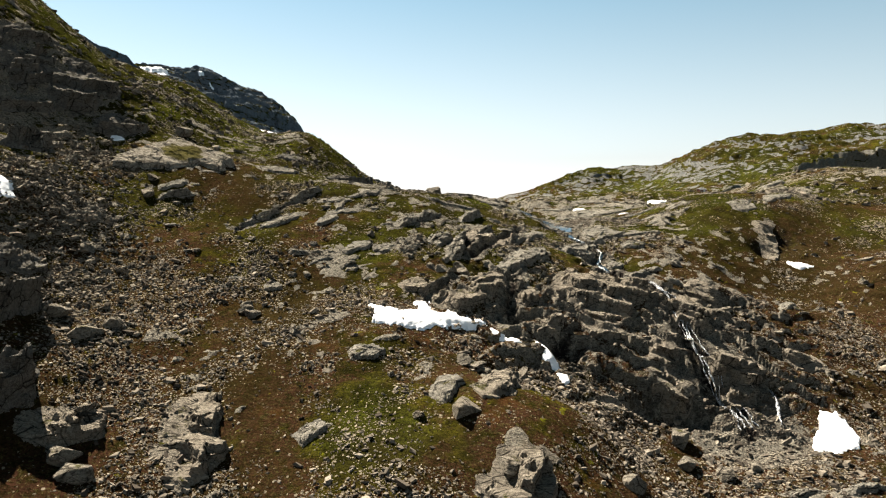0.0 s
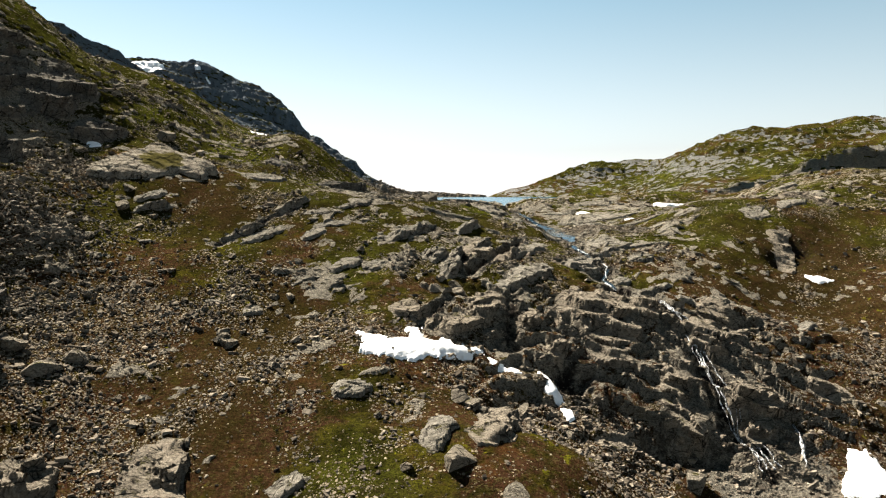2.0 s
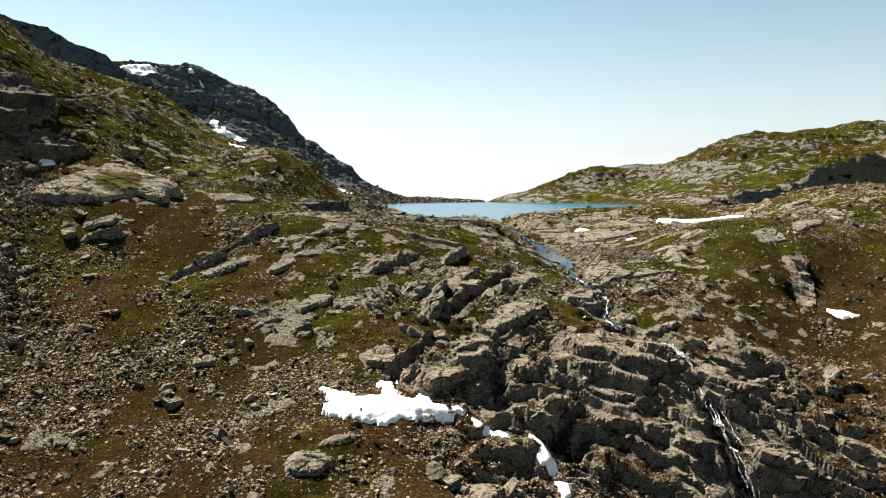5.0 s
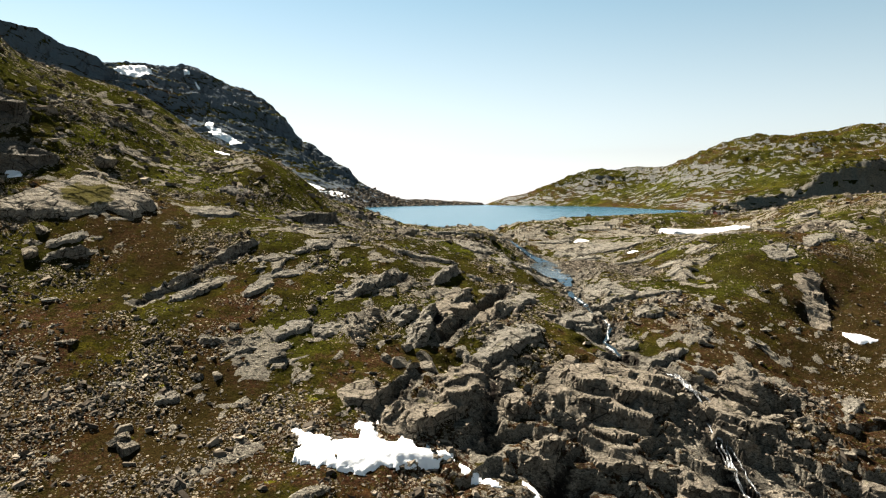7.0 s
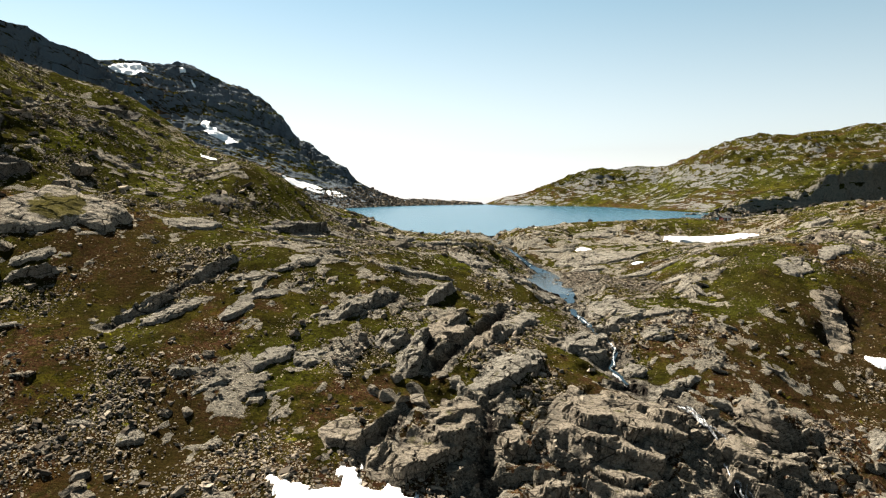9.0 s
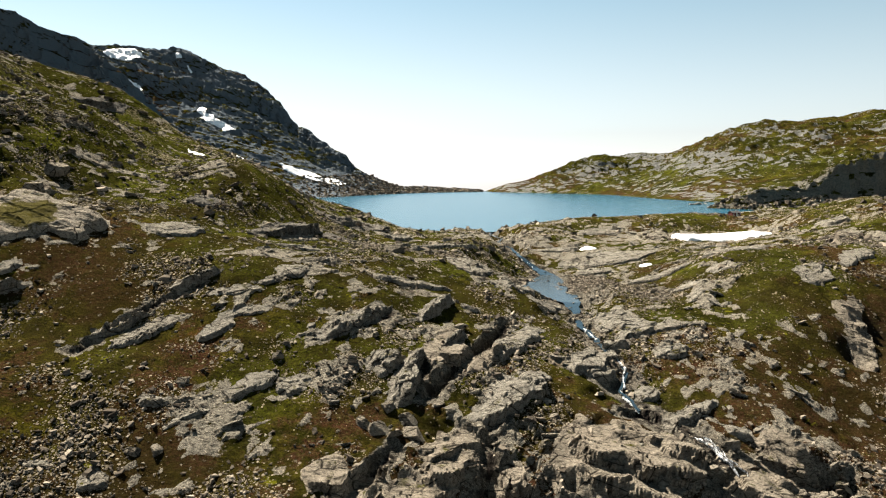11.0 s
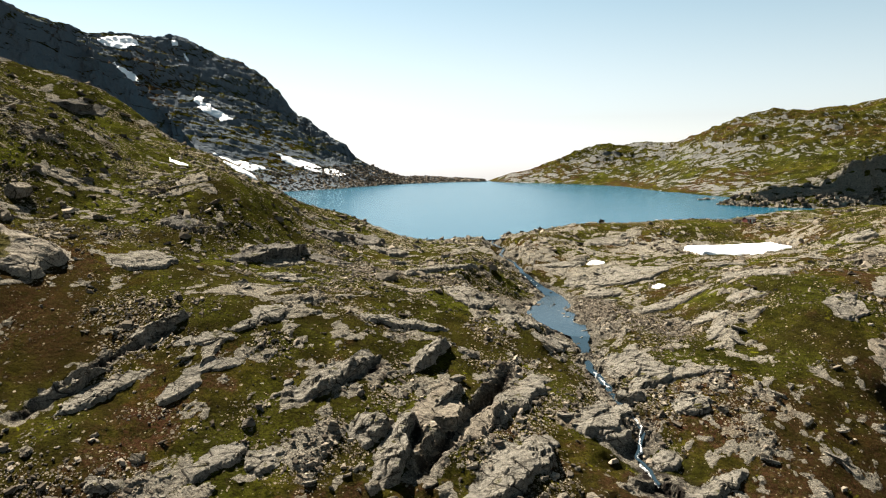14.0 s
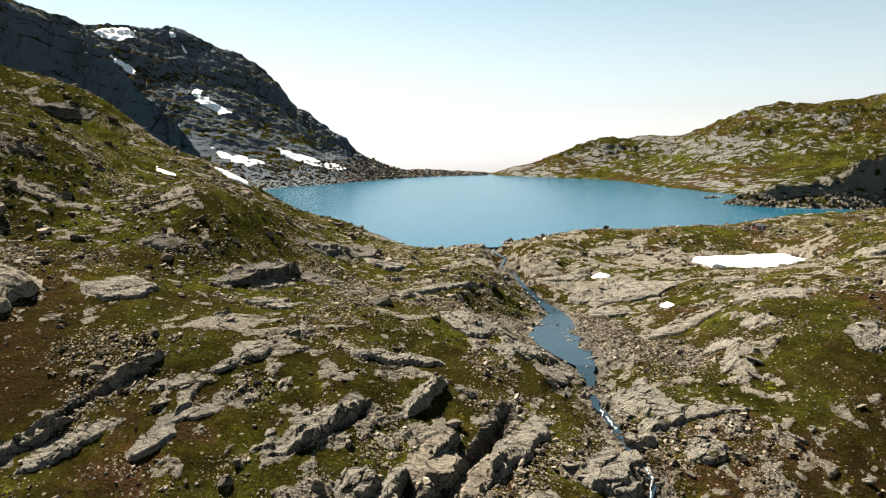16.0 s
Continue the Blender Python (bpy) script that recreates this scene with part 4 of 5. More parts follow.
    ids, inverse = np.unique(owner, return_inverse=True)
    owner = np.where(whole, inverse.reshape(whole.shape), -1)
    counts = np.bincount(owner[whole], minlength=len(ids))
    main = int(np.argmax(counts))
    small = np.append(counts < 70, True)
    # slivers go to a neighbour
    for k in range(rows + n):
        bad = whole & small[owner]
        if not bad.any():
            break
        for axis, way in ((0, 1), (0, -1), (1, 1), (1, -1)):
            other = np.roll(owner, way, axis)
            take = whole & small[owner] & ~small[other]
            owner = np.where(take, other, owner)
    whole = whole & ~small[owner]
    i = np.arange(rows * n).reshape(rows, n)[:-1, :-1][whole]
    quads = np.stack([i, i + 1, i + n + 1, i + n], 1)
    inverse = owner[whole]
    groups_ = [main] + [k for k in np.unique(inverse) if k != main]

    def piece(k):
        some = quads[inverse == k]
        used, index = np.unique(some, return_inverse=True)
        index = index.reshape(some.shape)
        return co[used], np.concatenate([index[:, [0, 1, 2]], index[:, [0, 2, 3]]])

    if len(groups_) == 1:
        ob = new("bedrock_outcrop", triangles("bedrock_outcrop", *piece(main)))
        ob.data.materials.append(material)
    else:
        ob = new("bedrock_outcrop")
        for k in groups_:
            block(*piece(k), ob, material, "main_block" if k == main else "joint_block")
    ob.matrix_world = Matrix.Translation((x, y, z0))
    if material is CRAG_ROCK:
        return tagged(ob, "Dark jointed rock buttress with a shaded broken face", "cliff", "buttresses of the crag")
    if material is JOINTED:
        return tagged(ob, "Broken brown-grey crag with deep joints beside the falls", "rock", "broken crags")
    label = "Low flat slab of pale grey bedrock bedded in the turf" if proud < 1.0 else "Thick pale grey bedrock slab with a steep dark edge"
    return tagged(ob, label, "rock", "bedrock slabs on the slope")


def boulder(x, y, size):
    """A loose angular boulder."""
    label = "Large angular grey boulder lying on the slope" if size > 3 else "Grey angular boulder on heath and stones"
    return rock("boulder", x, y, (0.58 * size, 0.5 * size, 0.46 * size), (x * 37 + y * 11) % 360, 0.4, -0.06 * size, label, "boulder", "boulders on the slope", 0.2, 12, 7, BOULDER)


tagged(outcrop(-67.0, 169.0, 31.0, 17.0, 27, 1.1, LICHEN_SLAB, 0.10, 4.0), "Broad pale rock slab with orange lichen and a mossy hollow", "rock")
outcrop(-6.6, 154.6, 14.7, 3.8, 52, 3.2)
outcrop(-35.4, 147.9, 13.5, 3.5, 42, 0.9)
outcrop(-39.7, 149.9, 8.5, 3.3, 39, 4.4)
outcrop(-32.1, 159.9, 9.3, 2.4, 37, 2.4)
outcrop(-25.5, 148.2, 5.0, 3.1, 31, 1.0)
outcrop(-44.6, 179.7, 11.7, 10.1, 60, 1.2)
outcrop(-17.7, 165.2, 6.6, 4.7, 44, 0.8)
outcrop(-20.6, 161.2, 5.1, 1.9, 43, 0.8)
outcrop(-25.3, 157.1, 7.8, 2.5, 21, 0.4)
outcrop(-21.6, 188.2, 11.7, 6.8, 1, 0.8)
outcrop(-24.9, 202.2, 13.9, 4.8, 60, 0.5)
outcrop(-22.4, 152.9, 7.9, 2.2, 27, 0.4)
outcrop(5.7, 213.5, 30.1, 7.8, 54, 1.4)
outcrop(1.6, 171.7, 16.0, 4.2, 24, 1.2)
outcrop(6.0, 164.0, 13.4, 3.5, 64, 3.4)
outcrop(12.0, 168.1, 4.0, 2.4, 2, 0.9)
outcrop(14.7, 193.3, 21.6, 10.1, 55, 0.8)
outcrop(23.0, 187.4, 18.5, 7.5, 57, 0.9)
outcrop(27.2, 182.8, 12.6, 4.5, 58, 0.6)
outcrop(9.0, 154.2, 8.5, 2.2, 58, 3.2)
outcrop(-0.8, 146.5, 5.6, 4.6, 60, 2.6)
outcrop(3.3, 146.7, 6.4, 3.0, 69, 3.4)
outcrop(19.0, 158.0, 21.5, 5.6, 54, 1.4)
outcrop(17.1, 143.1, 17.3, 6.1, 52, 2.8)
outcrop(31.5, 154.9, 7.6, 6.7, 32, 1.6)
outcrop(39.9, 172.3, 11.5, 10.1, 5, 1.0)
outcrop(46.9, 169.2, 8.8, 4.5, 21, 0.7)
outcrop(45.0, 160.6, 6.9, 4.2, 19, 1.4)
outcrop(31.0, 157.6, 12.7, 5.9, 50, 2.0)
outcrop(36.5, 164.0, 5.4, 4.1, -23, 2.4)
outcrop(45.6, 222.4, 12.8, 8.9, -24, 1.0)
outcrop(54.9, 204.3, 21.0, 7.7, 31, 0.8)
outcrop(54.7, 237.6, 23.1, 18.1, 11, 0.9)
outcrop(74.8, 210.7, 17.2, 15.1, -34, 0.5)
outcrop(66.9, 195.3, 8.1, 5.2, -34, 0.5)
outcrop(57.4, 191.1, 9.4, 4.5, 11, 0.4)
outcrop(56.7, 184.4, 8.2, 2.8, 54, 0.6)
outcrop(80.9, 187.2, 12.7, 4.6, 38, 0.7)
outcrop(57.5, 277.5, 15.6, 9.8, 10, 0.6)
outcrop(78.1, 236.3, 11.5, 10.1, -4, 0.5)
outcrop(112.9, 239.4, 9.4, 8.3, 24, 1.4)
outcrop(38.0, 249.2, 18.0, 4.7, 19, 0.7)
outcrop(41.1, 236.8, 7.4, 6.5, -5, 0.7)
outcrop(47.8, 141.7, 5.1, 3.2, -20, 1.4)
outcrop(71.0, 140.0, 9.0, 3.4, 55, 1.4)
outcrop(80.7, 185.3, 9.2, 5.9, 38, 0.8)
outcrop(95.3, 196.9, 19.0, 4.9, 44, 1.0)
outcrop(2.2, 141.5, 9.8, 4.4, 74, 3.8)
outcrop(-1.0, 146.1, 5.8, 4.6, 41, 1.1)
outcrop(-25.5, 148.6, 6.4, 3.8, 37, 0.9)
outcrop(-28.4, 134.5, 4.8, 2.6, -0, 1.2)
outcrop(-23.8, 132.5, 6.0, 1.6, 40, 0.8)
outcrop(-17.8, 138.9, 8.5, 3.2, 40, 0.9)
outcrop(-12.5, 139.9, 5.1, 4.4, -3, 0.9)
outcrop(-37.9, 124.8, 4.9, 1.3, -0, 0.6)
outcrop(-31.1, 123.6, 3.8, 2.5, 21, 0.7)
outcrop(-61.8, 155.3, 7.3, 2.8, 45, 0.9)
outcrop(-59.7, 151.8, 9.5, 2.5, 36, 3.6)
outcrop(42.6, 145.1, 12.8, 3.3, 39, 1.6)
outcrop(40.5, 167.1, 7.8, 5.2, 31, 1.6)
outcrop(37.5, 150.0, 5.3, 3.1, 31, 1.0)
outcrop(-11.5, 104.4, 6.7, 4.4, 28, 1.0)
outcrop(0.6, 95.2, 10.3, 4.3, 74, 1.5)
outcrop(-16.9, 87.1, 5.0, 3.2, 43, 1.0)
outcrop(49.2, 91.3, 6.0, 1.9, 3, 1.0)
outcrop(58.1, 91.5, 8.1, 2.4, 16, 1.4)
outcrop(31.0, 133.0, 20.2, 16.2, 26, 4.2, JOINTED)
outcrop(52.2, 138.8, 8.8, 7.0, -29, 2.2, JOINTED)
outcrop(46.9, 131.1, 10.5, 10.9, -20, 3.2, JOINTED)
outcrop(79.6, 166.5, 11.0, 7.0, 60, 1.5, JOINTED)
outcrop(81.5, 175.0, 12.0, 6.5, 66, 1.4, JOINTED)
outcrop(52.9, 131.1, 7.8, 4.7, 33, 2.2, JOINTED)
outcrop(8.3, 152.0, 13.2, 5.9, 67, 2.0, JOINTED)
outcrop(13.2, 151.1, 13.1, 5.8, 60, 2.0, JOINTED)
outcrop(8.5, 131.9, 10.0, 4.7, 43, 2.2, JOINTED)
outcrop(4.9, 125.0, 16.5, 5.6, 46, 2.8, JOINTED)
outcrop(16.3, 129.1, 5.2, 5.1, 44, 2.4, JOINTED)
outcrop(19.8, 122.3, 4.5, 4.7, 53, 2.4, JOINTED)
outcrop(-1.2, 124.9, 7.7, 4.7, 69, 2.2, JOINTED)
outcrop(-5.0, 125.4, 5.7, 6.1, 26, 1.6, JOINTED)
outcrop(-47.2, 85.0, 12.3, 7.8, 59, 3.6, JOINTED)
outcrop(-32.1, 86.1, 19.4, 8.7, 102, 2.8, JOINTED)
outcrop(9.3, 78.1, 14.0, 8.1, 56, 3.6, JOINTED)
outcrop(51.2, 117.9, 10.6, 6.1, -4, 4.4, JOINTED)
outcrop(64.5, 120.7, 6.6, 7.0, -23, 1.8, JOINTED)
outcrop(39.1, 113.4, 9.9, 5.1, -12, 4.6, JOINTED)
outcrop(39.0, 118.6, 5.8, 6.1, -5, 2.0, JOINTED)
outcrop(50.5, 114.6, 7.2, 4.2, -8, 3.2, JOINTED)
outcrop(29.3, 122.1, 9.7, 4.9, -3, 2.0, JOINTED)
outcrop(50.1, 131.5, 5.3, 5.7, -82, 1.4, JOINTED)
outcrop(27.2, 107.8, 9.2, 4.2, 32, 1.4, JOINTED)
outcrop(8.7, 100.0, 16.5, 7.3, 73, 2.0, JOINTED)
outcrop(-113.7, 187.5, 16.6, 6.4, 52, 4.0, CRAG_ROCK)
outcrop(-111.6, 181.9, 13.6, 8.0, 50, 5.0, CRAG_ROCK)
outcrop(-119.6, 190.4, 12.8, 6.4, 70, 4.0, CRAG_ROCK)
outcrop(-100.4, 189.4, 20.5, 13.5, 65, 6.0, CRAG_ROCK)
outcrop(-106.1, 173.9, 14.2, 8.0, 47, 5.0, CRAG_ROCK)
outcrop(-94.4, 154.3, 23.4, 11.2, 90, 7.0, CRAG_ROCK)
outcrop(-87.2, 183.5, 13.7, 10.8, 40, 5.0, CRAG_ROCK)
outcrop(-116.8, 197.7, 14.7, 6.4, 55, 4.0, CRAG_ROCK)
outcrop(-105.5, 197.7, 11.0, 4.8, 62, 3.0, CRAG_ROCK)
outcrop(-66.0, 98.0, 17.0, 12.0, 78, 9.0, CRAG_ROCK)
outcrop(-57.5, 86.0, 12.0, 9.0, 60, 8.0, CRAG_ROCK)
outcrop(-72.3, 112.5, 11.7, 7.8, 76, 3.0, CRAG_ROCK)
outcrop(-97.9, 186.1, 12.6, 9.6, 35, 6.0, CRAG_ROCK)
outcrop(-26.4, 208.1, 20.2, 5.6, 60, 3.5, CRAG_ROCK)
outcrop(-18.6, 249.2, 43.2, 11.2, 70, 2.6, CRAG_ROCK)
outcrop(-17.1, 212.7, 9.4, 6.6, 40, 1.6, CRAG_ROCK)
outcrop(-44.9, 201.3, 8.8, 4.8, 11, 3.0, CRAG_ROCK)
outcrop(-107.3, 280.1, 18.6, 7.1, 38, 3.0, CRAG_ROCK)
outcrop(-7.7, 244.7, 13.0, 11.4, 21, 1.4)
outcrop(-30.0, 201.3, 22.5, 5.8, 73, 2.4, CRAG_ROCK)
boulder(0.0, 133.8, 2.60)
boulder(3.4, 136.1, 2.60)
boulder(-2.2, 134.6, 2.20)
boulder(4.1, 133.2, 2.80)
boulder(0.5, 137.7, 1.80)
boulder(-33.7, 115.7, 3.00)
boulder(-32.2, 114.1, 2.60)
boulder(-28.4, 127.6, 1.60)
boulder(-25.7, 128.0, 1.60)
boulder(-71.7, 184.6, 4.20)
boulder(-74.4, 195.1, 5.00)
boulder(-26.3, 138.3, 1.60)
boulder(-47.3, 130.1, 1.60)
boulder(-38.4, 137.4, 1.80)
boulder(-3.5, 194.5, 4.60)
boulder(10.2, 159.0, 2.20)
boulder(-32.6, 166.2, 2.00)
boulder(-15.6, 144.6, 2.00)
boulder(-5.3, 145.7, 2.00)
boulder(7.0, 189.2, 1.60)
boulder(-56.8, 172.9, 3.40)
boulder(48.7, 159.3, 1.80)
boulder(-2.6, 151.9, 1.40)
boulder(-59.8, 104.8, 3.60)
boulder(-54.0, 102.0, 4.60)
boulder(-51.6, 105.9, 3.40)
boulder(-44.8, 79.7, 4.00)
boulder(-42.3, 77.0, 3.60)
boulder(3.5, 105.8, 3.00)
boulder(5.7, 104.4, 2.80)
boulder(3.3, 89.4, 4.60)
boulder(-23.7, 108.2, 1.60)
boulder(-34.2, 117.8, 2.00)
boulder(-66.3, 125.5, 3.00)
boulder(8.8, 80.3, 4.50)
boulder(36.6, 103.3, 4.00)
boulder(36.2, 98.2, 3.80)
boulder(40.4, 100.6, 2.00)
boulder(41.3, 96.5, 3.00)
boulder(46.2, 97.4, 2.00)
boulder(24.9, 85.8, 3.60)
boulder(-66.6, 155.8, 2.60)
boulder(-72.2, 183.1, 4.40)
boulder(-65.4, 149.9, 3.00)
boulder(20.7, 122.3, 3.00)
boulder(19.2, 104.0, 1.80)
boulder(-7.4, 99.0, 1.50)
boulder(-2.8, 88.5, 1.60)
boulder(6.9, 103.4, 2.20)
boulder(8.6, 102.6, 2.60)

# ---------------------------------------------------------------- snow left over from winter
def inside(x, y, outline):
    """Signed distance to a closed outline, positive inside."""
    d, _ = course(x, y, [(*p, 0.0) for p in (*outline, outline[0])])
    c = np.zeros(x.shape, bool)
    for (ax, ay), (bx, by) in zip(outline, (*outline[1:], outline[0])):
        cross = (ay > y) != (by > y)
        c ^= cross & (x < (bx - ax) * (y - ay) / (by - ay + 1e-9) + ax)
    return np.where(c, d, -d)


def snow_patch(outline, label, deep=0.5, cell=0.3, ragged=0.5):
    ox, oy = [p[0] for p in outline], [p[1] for p in outline]
    xs_, ys_ = np.arange(min(ox) - 1.5, max(ox) + 1.5, cell), np.arange(min(oy) - 1.5, max(oy) + 1.5, cell)
    x, y = [a.ravel() for a in np.meshgrid(xs_, ys_)]
    d = inside(x, y, outline) + ragged * GRAIN[2].fbm(x / 2.2, y / 2.2, 3)
    h = height(x, y)[0]
    cx, cy = x - np.mean(ox), y - np.mean(oy)
    form = np.stack([np.ones_like(cx), cx, cy, cx * cx, cx * cy, cy * cy], 1)
    core = d > -0.3
    fit = form @ np.linalg.lstsq(form[core], h[core], rcond=None)[0]
    z = np.where(d > 0, 0.85 * fit + 0.15 * h + deep * (0.4 + 0.6 * step(0, 1.5, d)) + 0.12 * GRAIN[4].fbm(x / 3, y / 3, 2), np.minimum(h, fit) - 0.6)
    nu = len(xs_)
    keep = (d > -0.6).reshape(len(ys_), nu)
    cellk = (keep[:-1, :-1] & keep[1:, :-1] & keep[:-1, 1:] & keep[1:, 1:])
    i = np.arange(len(x)).reshape(len(ys_), nu)[:-1, :-1][cellk]
    used = np.zeros(len(x), bool)
    quads = np.stack([i, i + 1, i + nu + 1, i + nu], 1)
    used[quads.ravel()] = True
    index = np.cumsum(used) - 1
    q = index[quads]
    tris = np.concatenate([q[:, [0, 1, 2]], q[:, [0, 2, 3]]])
    ob = new("snow_patch", triangles("snow_patch", np.stack([x, y, z], 1)[used], tris, True))
    ob.data.materials.append(SNOW)
    return tagged(ob, label, "snow", "snow patches")


snow_patch(((-12.5, 117.7), (-9.1, 117.8), (-6.8, 116.4), (-4.6, 117.3), (-4.8, 120.6), (-2.4, 121.1), (-1.9, 117.8), (0.8, 117.8), (4.7, 118.5), (7.4, 117.4), (6.1, 115.6), (1.7, 114.4), (-3.9, 112.3), (-8.6, 112.3), (-11.1, 113.6)),
           "White old snow patch with a ragged edge in a brown hollow", 0.7, ragged=0.8)
snow_patch(((7.5, 117.2), (9, 116.8), (12, 116), (13.5, 114.6), (12.5, 114.6), (9, 115.6)), "Thin white strip of snow between dark rocks", 0.4)
snow_patch(((16.4, 116.9), (18.2, 117.4), (20.3, 112.9), (19.0, 111.4), (17.3, 112.2)), "Narrow white snow patch in a rocky gully", 0.6, ragged=0.3)
snow_patch(((18.9, 110.3), (20.8, 111.1), (20.9, 108.5), (19.2, 107.0)), "Small white snow patch in a rocky gully", 0.6, ragged=0.3)
snow_patch(((61.9, 110.3), (64.9, 110.6), (66.2, 106.1), (64.0, 102.8), (60.4, 101.0), (57.1, 102.0), (58.1, 105.1), (60.3, 106.9)), "Rounded white snow patch among boulders below the cliff", 0.8)
snow_patch(((80.8, 160.5), (83.5, 160.1), (86.0, 158.0), (84.0, 157.2), (80.8, 158.5)), "Small white snow patch on the brown slope", 0.5, ragged=0.3)
snow_patch(((-84, 127.5), (-80.8, 127.8), (-78.8, 125.9), (-79.8, 122.6), (-83, 122)), "Shaded snow remnant below the dark crag", 0.6)
snow_patch(((-87.4, 177.9), (-84.7, 179.2), (-82.6, 176.3), (-84.3, 173.8)), "Small shaded snow remnant below the crag", 0.6)
snow_patch(((77.6, 263.9), (86.3, 270), (98.2, 271), (104.0, 264.6), (103, 252), (96.0, 250), (92.6, 253.1), (79.0, 252.7)), "Long white snow bank in a hollow near the lake", 1.0, 0.5, 0.25)
snow_patch(((46.7, 250.8), (49.4, 254.7), (52.1, 253.0), (50.5, 249.4)), "Small white snow patch on the rock sill", 0.5, ragged=0.3)
snow_patch(((56.1, 222.8), (58.5, 224.4), (59.5, 221.2), (56.7, 218.5)), "Small white snow patch on the rock sill", 0.5, ragged=0.3)
snow_patch(((-21.8, 246.0), (-20.5, 250.9), (-17.7, 248.3), (-19.0, 241.8)), "Small snow patch among dark shore rocks", 0.5, ragged=0.3)

snow_patch(((-63, 280), (-61, 283), (-56, 289), (-54, 286), (-58, 278)), "Narrow snow strip on the green spur", 0.7, ragged=0.3)
snow_patch(((-68, 250), (-61, 246), (-60, 243), (-66, 246)), "Small snow strip on the green spur", 0.6, ragged=0.3)


def mountain_snow(outline, label):
    """A snow field lying on the mountain side, within an outline of eastings and heights."""
    me_ = MOUNTAIN.data
    co = np.zeros(len(me_.vertices) * 3, np.float32)
    me_.vertices.foreach_get("co", co)
    no = np.zeros(len(me_.vertices) * 3, np.float32)
    me_.vertices.foreach_get("normal", no)
    co, no = co.reshape(-1, 3), no.reshape(-1, 3)
    d = inside(co[:, 0].astype(float), co[:, 2].astype(float), outline) + 1.6 * GRAIN[3].fbm(co[:, 0] / 9.0, co[:, 2] / 9.0, 3) - 0.8
    quads = np.zeros(len(me_.loops), np.int32)
    me_.loops.foreach_get("vertex_index", quads)
    quads = quads.reshape(-1, 4)
    quads = quads[(d[quads] > -1.5).all(1) & (co[quads][:, :, 1].max(1) < 878)]
    used = np.unique(quads)
    index = np.zeros(len(co), np.int64)
    index[used] = np.arange(len(used))
    up = np.where(no[:, 2:3] < 0, -no, no)
    lift = np.where(d > 0, 0.45, -0.6)
    q = index[quads]
    ob = new("snow_streak", triangles("snow_streak", (co + up * lift[:, None])[used], np.concatenate([q[:, [0, 1, 2]], q[:, [0, 2, 3]]]), True))
    ob.data.materials.append(SNOW)
    return tagged(ob, label, "snow", "snow fields on the mountain")


mountain_snow(((-381, 158), (-372, 167), (-362, 169), (-344, 164), (-340, 155), (-348, 149), (-366, 150)), "Large white snow field below the mountain's crest")
mountain_snow(((-358, 136), (-350, 133), (-338, 126), (-326, 117), (-322, 110), (-334, 113), (-346, 124)), "Snow streak in a gully of the dark mountain")
mountain_snow(((-272, 101), (-262, 97), (-244, 84), (-222, 71), (-230, 67), (-248, 76), (-258, 82)), "Long white snow streak on a mountain ledge")
mountain_snow(((-178, 39), (-162, 32), (-136, 23), (-104, 12), (-114, 9), (-136, 15), (-167, 27)), "Long low snow streak above the scree")
mountain_snow(((-226, 38), (-208, 31), (-188, 25), (-166, 18), (-187, 18), (-206, 23)), "Thin snow streak at the foot of the cliff")
mountain_snow(((-317, 168), (-309, 165), (-304, 157), (-312, 158)), "Small snow patch below the mountain's crest")
mountain_snow(((-302, 152), (-298, 151), (-290, 138), (-294, 138)), "Small snow streak below the mountain's crest")


# ---------------------------------------------------------------- running water
def ribbon(name, line, spread, lift, material, label, category, kind="", seed=0, drape=0.0, reach=0.35):
    """Water along a line of (x, y, width, level)."""
    p = np.array(line, float)
    s = np.concatenate([[0], np.cumsum(np.linalg.norm(np.diff(p[:, :2], axis=0), axis=1))])
    t = np.arange(0, s[-1], reach)
    c = np.stack([np.interp(t, s, p[:, k]) for k in range(4)], 1)
    side = np.gradient(c[:, :2], axis=0)
    side = np.stack([-side[:, 1], side[:, 0]], 1) / np.linalg.norm(side, axis=1)[:, None]
    a = np.linspace(-0.5, 0.5, 9)
    wob = GRAIN[seed % 8].fbm(t / 3.0, t * 0 + seed, 3)
    if drape:
        wob = wob + 0.7 * GRAIN[(seed + 2) % 8].fbm(t / 1.1, t * 0 + seed, 3)
        c[:, 2] *= np.clip(0.75 + 1.3 * GRAIN[(seed + 4) % 8].fbm(t / 1.6, t * 0 - seed, 3), 0.15, 1.8)
    x = c[:, None, 0] + side[:, None, 0] * (a[None] * c[:, None, 2] * spread + wob[:, None] * 0.4)
    y = c[:, None, 1] + side[:, None, 1] * (a[None] * c[:, None, 2] * spread + wob[:, None] * 0.4)
    z = np.repeat(c[:, 3:4], 9, 1) + lift
    if drape:
        mid = height(x[:, 4], y[:, 4])[0]
        n = len(mid)
        mid = np.array([mid[max(k - 2, 0):k + 3].max() for k in range(n)])
        mid = np.array([mid[max(k - 5, 0):k + 6].mean() for k in range(n)])
        z = mid[:, None] + lift - drape * (2 * a[None]) ** 4
    ob = new(name, grid_mesh(name, np.stack([x, y, z], -1).reshape(-1, 3), 9, len(t)))
    ob.data.materials.append(material)
    return tagged(ob, label, category, kind=kind)


ribbon("stream", STREAM, 1.5, -0.2, POOL_WATER, "Dark blue stream with a still pool between rock slabs", "stream", "structure")


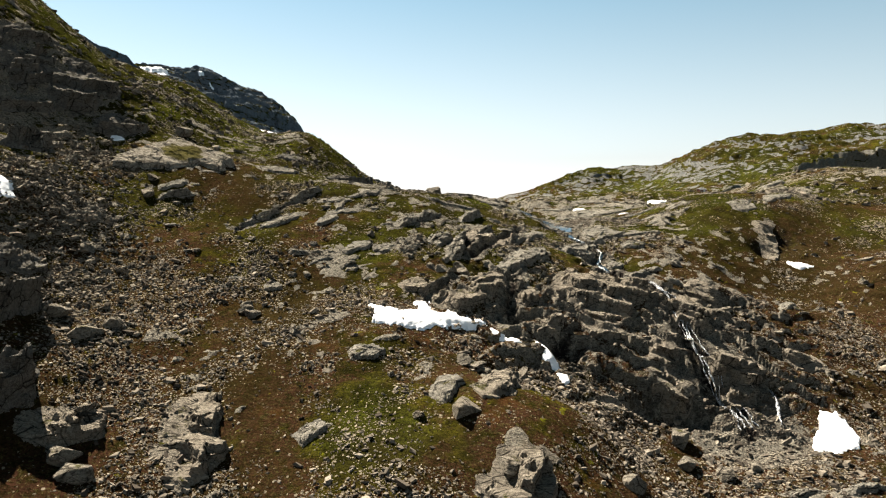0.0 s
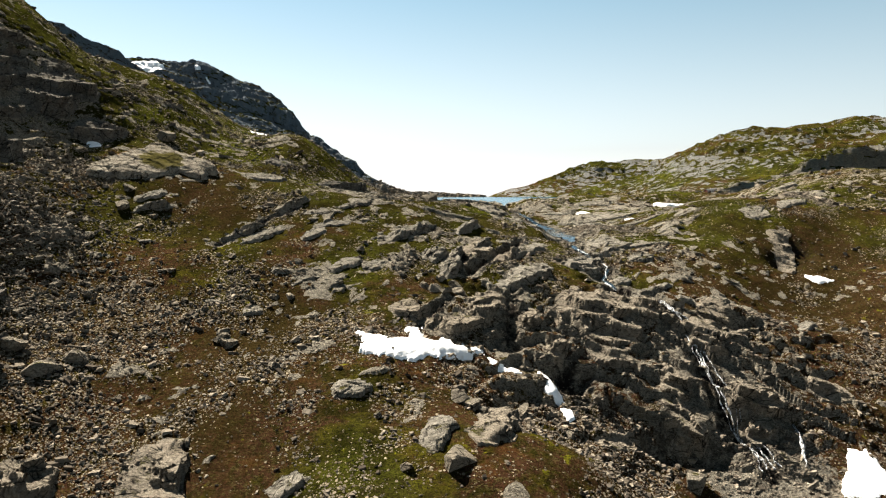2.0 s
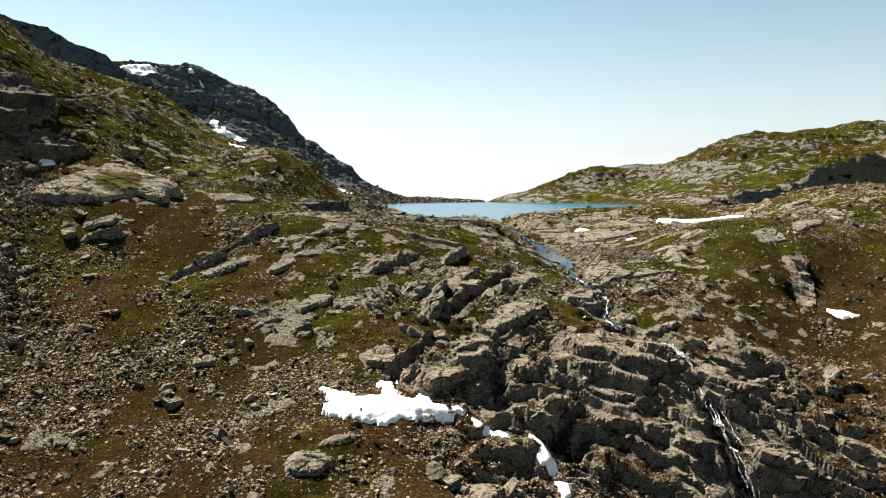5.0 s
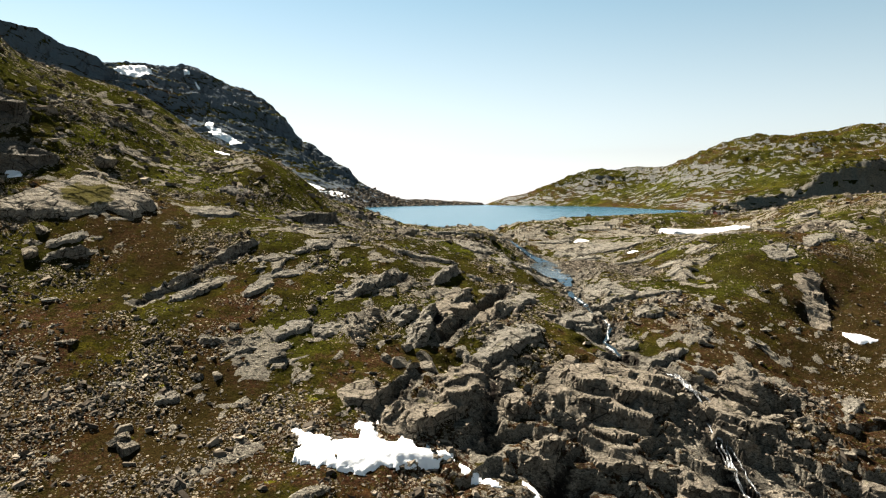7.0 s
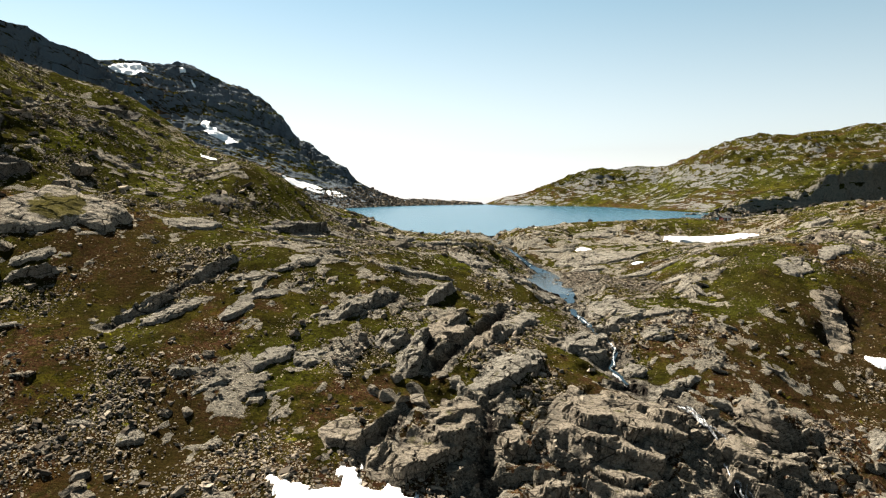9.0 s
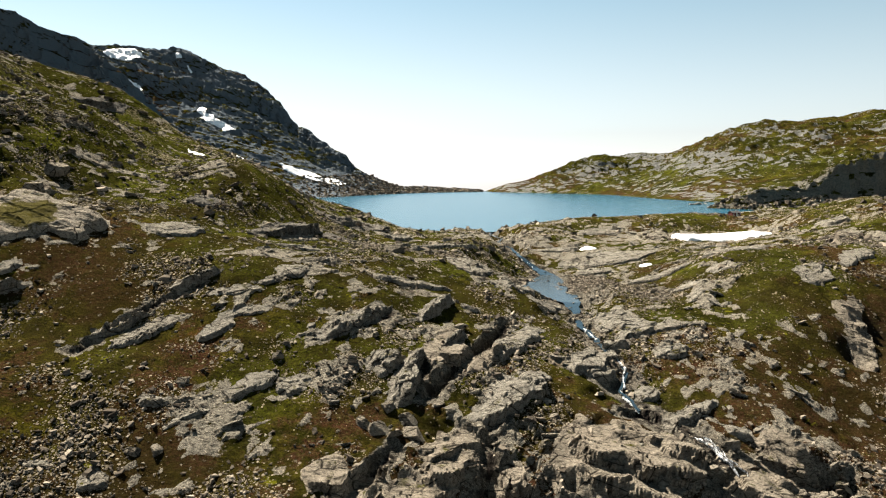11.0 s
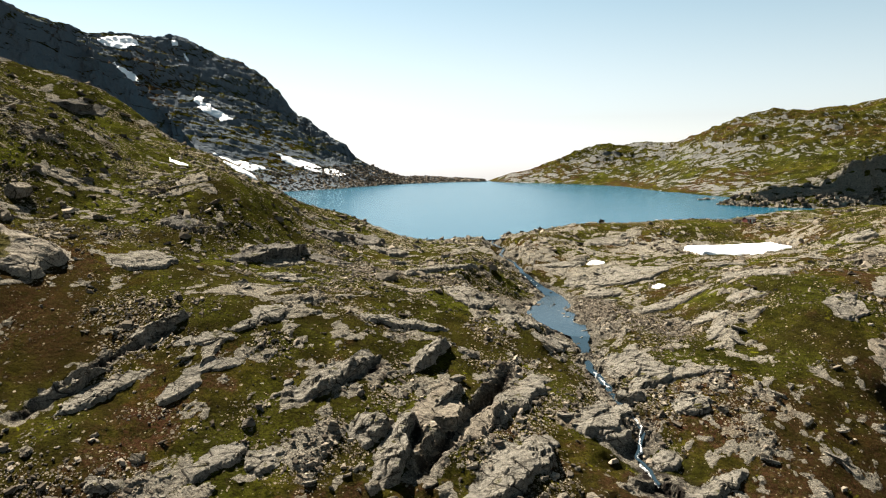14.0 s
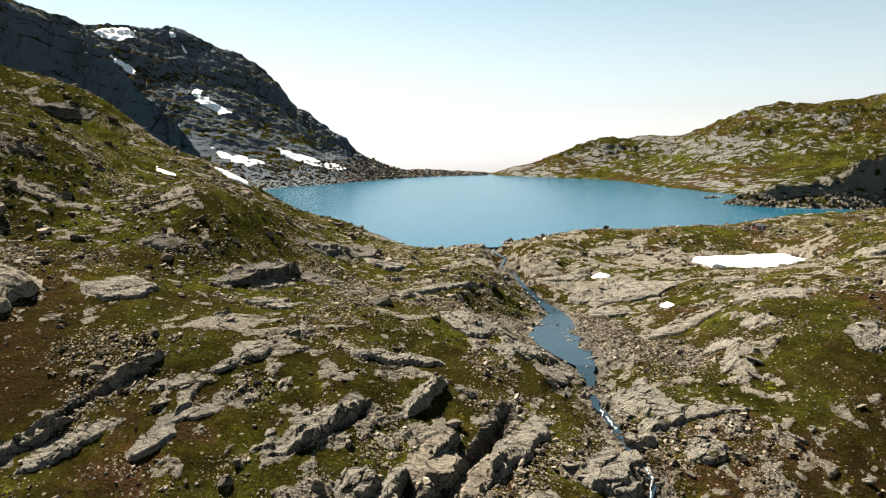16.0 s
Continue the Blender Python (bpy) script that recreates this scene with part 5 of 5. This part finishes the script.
def strand(line, width, label):
    """A thread of white water over the rock."""
    return ribbon("waterfall_strand", [(x, y, width, 0.0) for x, y in line], 1.0, 0.30, FOAM, label, "waterfall", seed=int(line[0][1]), drape=0.25, reach=0.2)


LABEL = "Thin white strand of falling water over dark rock"
for shift, wide in ((0.0, 0.34), (-0.5, 0.13), (0.7, 0.18), (1.7, 0.11)):
    tagged(strand([(x + shift * (0.5 + 0.09 * k) + 0.5 * math.sin(3.1 * k + 2 * shift), y + 0.3 * shift) for k, (x, y, _, _) in enumerate(FALLS[1:])], wide, LABEL), group="waterfall strands")
tagged(strand([(35, 159), (36.2, 155.6), (34.2, 151), (35.5, 145)], 0.30, "White rushing water between slabs above the falls"), group="waterfall strands")
tagged(strand([(32.5, 175), (33.2, 171), (34, 167)], 0.4, "Short white cascade below the pool"), group="waterfall strands")
tagged(strand([(28.2, 240), (29.6, 237), (31, 234)], 0.6, "White water spilling into the stream's pool"), group="waterfall strands")
tagged(strand([(55.9, 114.5), (55.4, 111), (54.2, 106.6)], 0.5, LABEL), group="waterfall strands")


# ---------------------------------------------------------------- the red cabin by the lake
def part(name, bm_, material, parent, label=""):
    me_ = bpy.data.meshes.new(name)
    bm_.to_mesh(me_), bm_.free()
    me_.materials.append(material)
    ob = new(name, me_)
    ob.parent = parent
    return tagged(ob, label)


def box(x0, x1, y0, y1, z0, z1, bevel=0.0):
    b = bmesh.new()
    bmesh.ops.create_cube(b, size=1.0, matrix=Matrix.Translation(((x0 + x1) / 2, (y0 + y1) / 2, (z0 + z1) / 2)) @ Matrix.Diagonal((x1 - x0, y1 - y0, z1 - z0, 1)))
    if bevel:
        bmesh.ops.bevel(b, geom=list(b.edges), offset=bevel, segments=1, affect="EDGES")
    return b


def gable(half, wide, low, high):
    b = bmesh.new()
    ends = []
    for x in (-half, half):
        ends.append([b.verts.new(p) for p in ((x, -wide, 0), (x, wide, 0), (x, wide, low), (x, 0, high), (x, -wide, low))])
    b.faces.new(ends[0][::-1]), b.faces.new(ends[1])
    for k in range(5):
        b.faces.new((ends[0][k], ends[0][(k + 1) % 5], ends[1][(k + 1) % 5], ends[1][k]))
    return b


def cabin(x, y, yaw):
    red = plain_material("red_boards", (0.055, 0.010, 0.008), (0.085, 0.016, 0.012), 0.6)
    felt = plain_material("dark_roof_felt", (0.03, 0.03, 0.032), (0.06, 0.06, 0.062), 0.5)
    white = plain_material("white_paint", (0.62, 0.62, 0.60), (0.74, 0.74, 0.72), 0.4)
    glass = plain_material("window_glass", (0.02, 0.025, 0.03), (0.03, 0.035, 0.04), 0.4, 0.1)
    grey = plain_material("foundation_stone", (0.16, 0.15, 0.14), (0.26, 0.25, 0.23), 0.4)
    home = new("cabin")
    home.matrix_world = Matrix.Translation((x, y, height(np.array([x]), np.array([y]))[0][0] - 0.25)) @ pose(0, 0, 0, 0, 0, yaw) @ Matrix.Scale(0.78, 4)
    part("foundation", box(-2.45, 2.45, -1.65, 1.65, -1.2, 0.12), grey, home, "grey stone foundation")
    part("wall", gable(2.35, 1.55, 1.95, 2.75), red, home)
    for side in (-1, 1):
        b = box(-2.6, 2.6, 0, 1.95, 0, 0.12, 0.02)
        bmesh.ops.transform(b, verts=list(b.verts), matrix=Matrix.Translation((0, 0, 2.80)) @ Matrix.Rotation(math.atan2(0.8, 1.55), 4, "X").inverted() @ Matrix.Identity(4))
        if side < 0:
            bmesh.ops.transform(b, verts=list(b.verts), matrix=Matrix.Rotation(math.pi, 4, "Z"))
        part("roof_side", b, felt, home, "dark felt roof side")
    part("chimney", box(0.6, 1.0, -0.2, 0.2, 2.4, 3.35, 0.02), grey, home, "stone chimney")
    door = part("door", box(-0.2, 0.65, -1.62, -1.56, 0.12, 1.9, 0.01), white, home, "white door")
    part("handle", box(0.5, 0.58, -1.68, -1.62, 0.95, 1.05), felt, door)
    for wx in (-1.55, 1.45):
        w = part("window", box(wx - 0.42, wx + 0.42, -1.62, -1.56, 0.85, 1.6, 0.01), white, home, "white window frame")
        part("pane", box(wx - 0.34, wx + 0.34, -1.635, -1.618, 0.93, 1.52), glass, w, "dark glass pane")
    return tagged(home, "Small dark red cabin with a dark roof by the shore", "cabin")


cabin(112.7, 301.8, 18)

# ---------------------------------------------------------------- rocks in the lake by the spur
for rx, ry, rs in ISLET:
    lone = rock("islet", rx, ry, (0.9 * rs, 0.6 * rs, 0.35 * rs), 20 + rx * 7, 0.0, 0, "Low pale rock islet in the blue lake", "rock", "rocks in the lake", 0.2, 12, 7, BEDROCK)
    lone.matrix_world.translation.z = 0.1
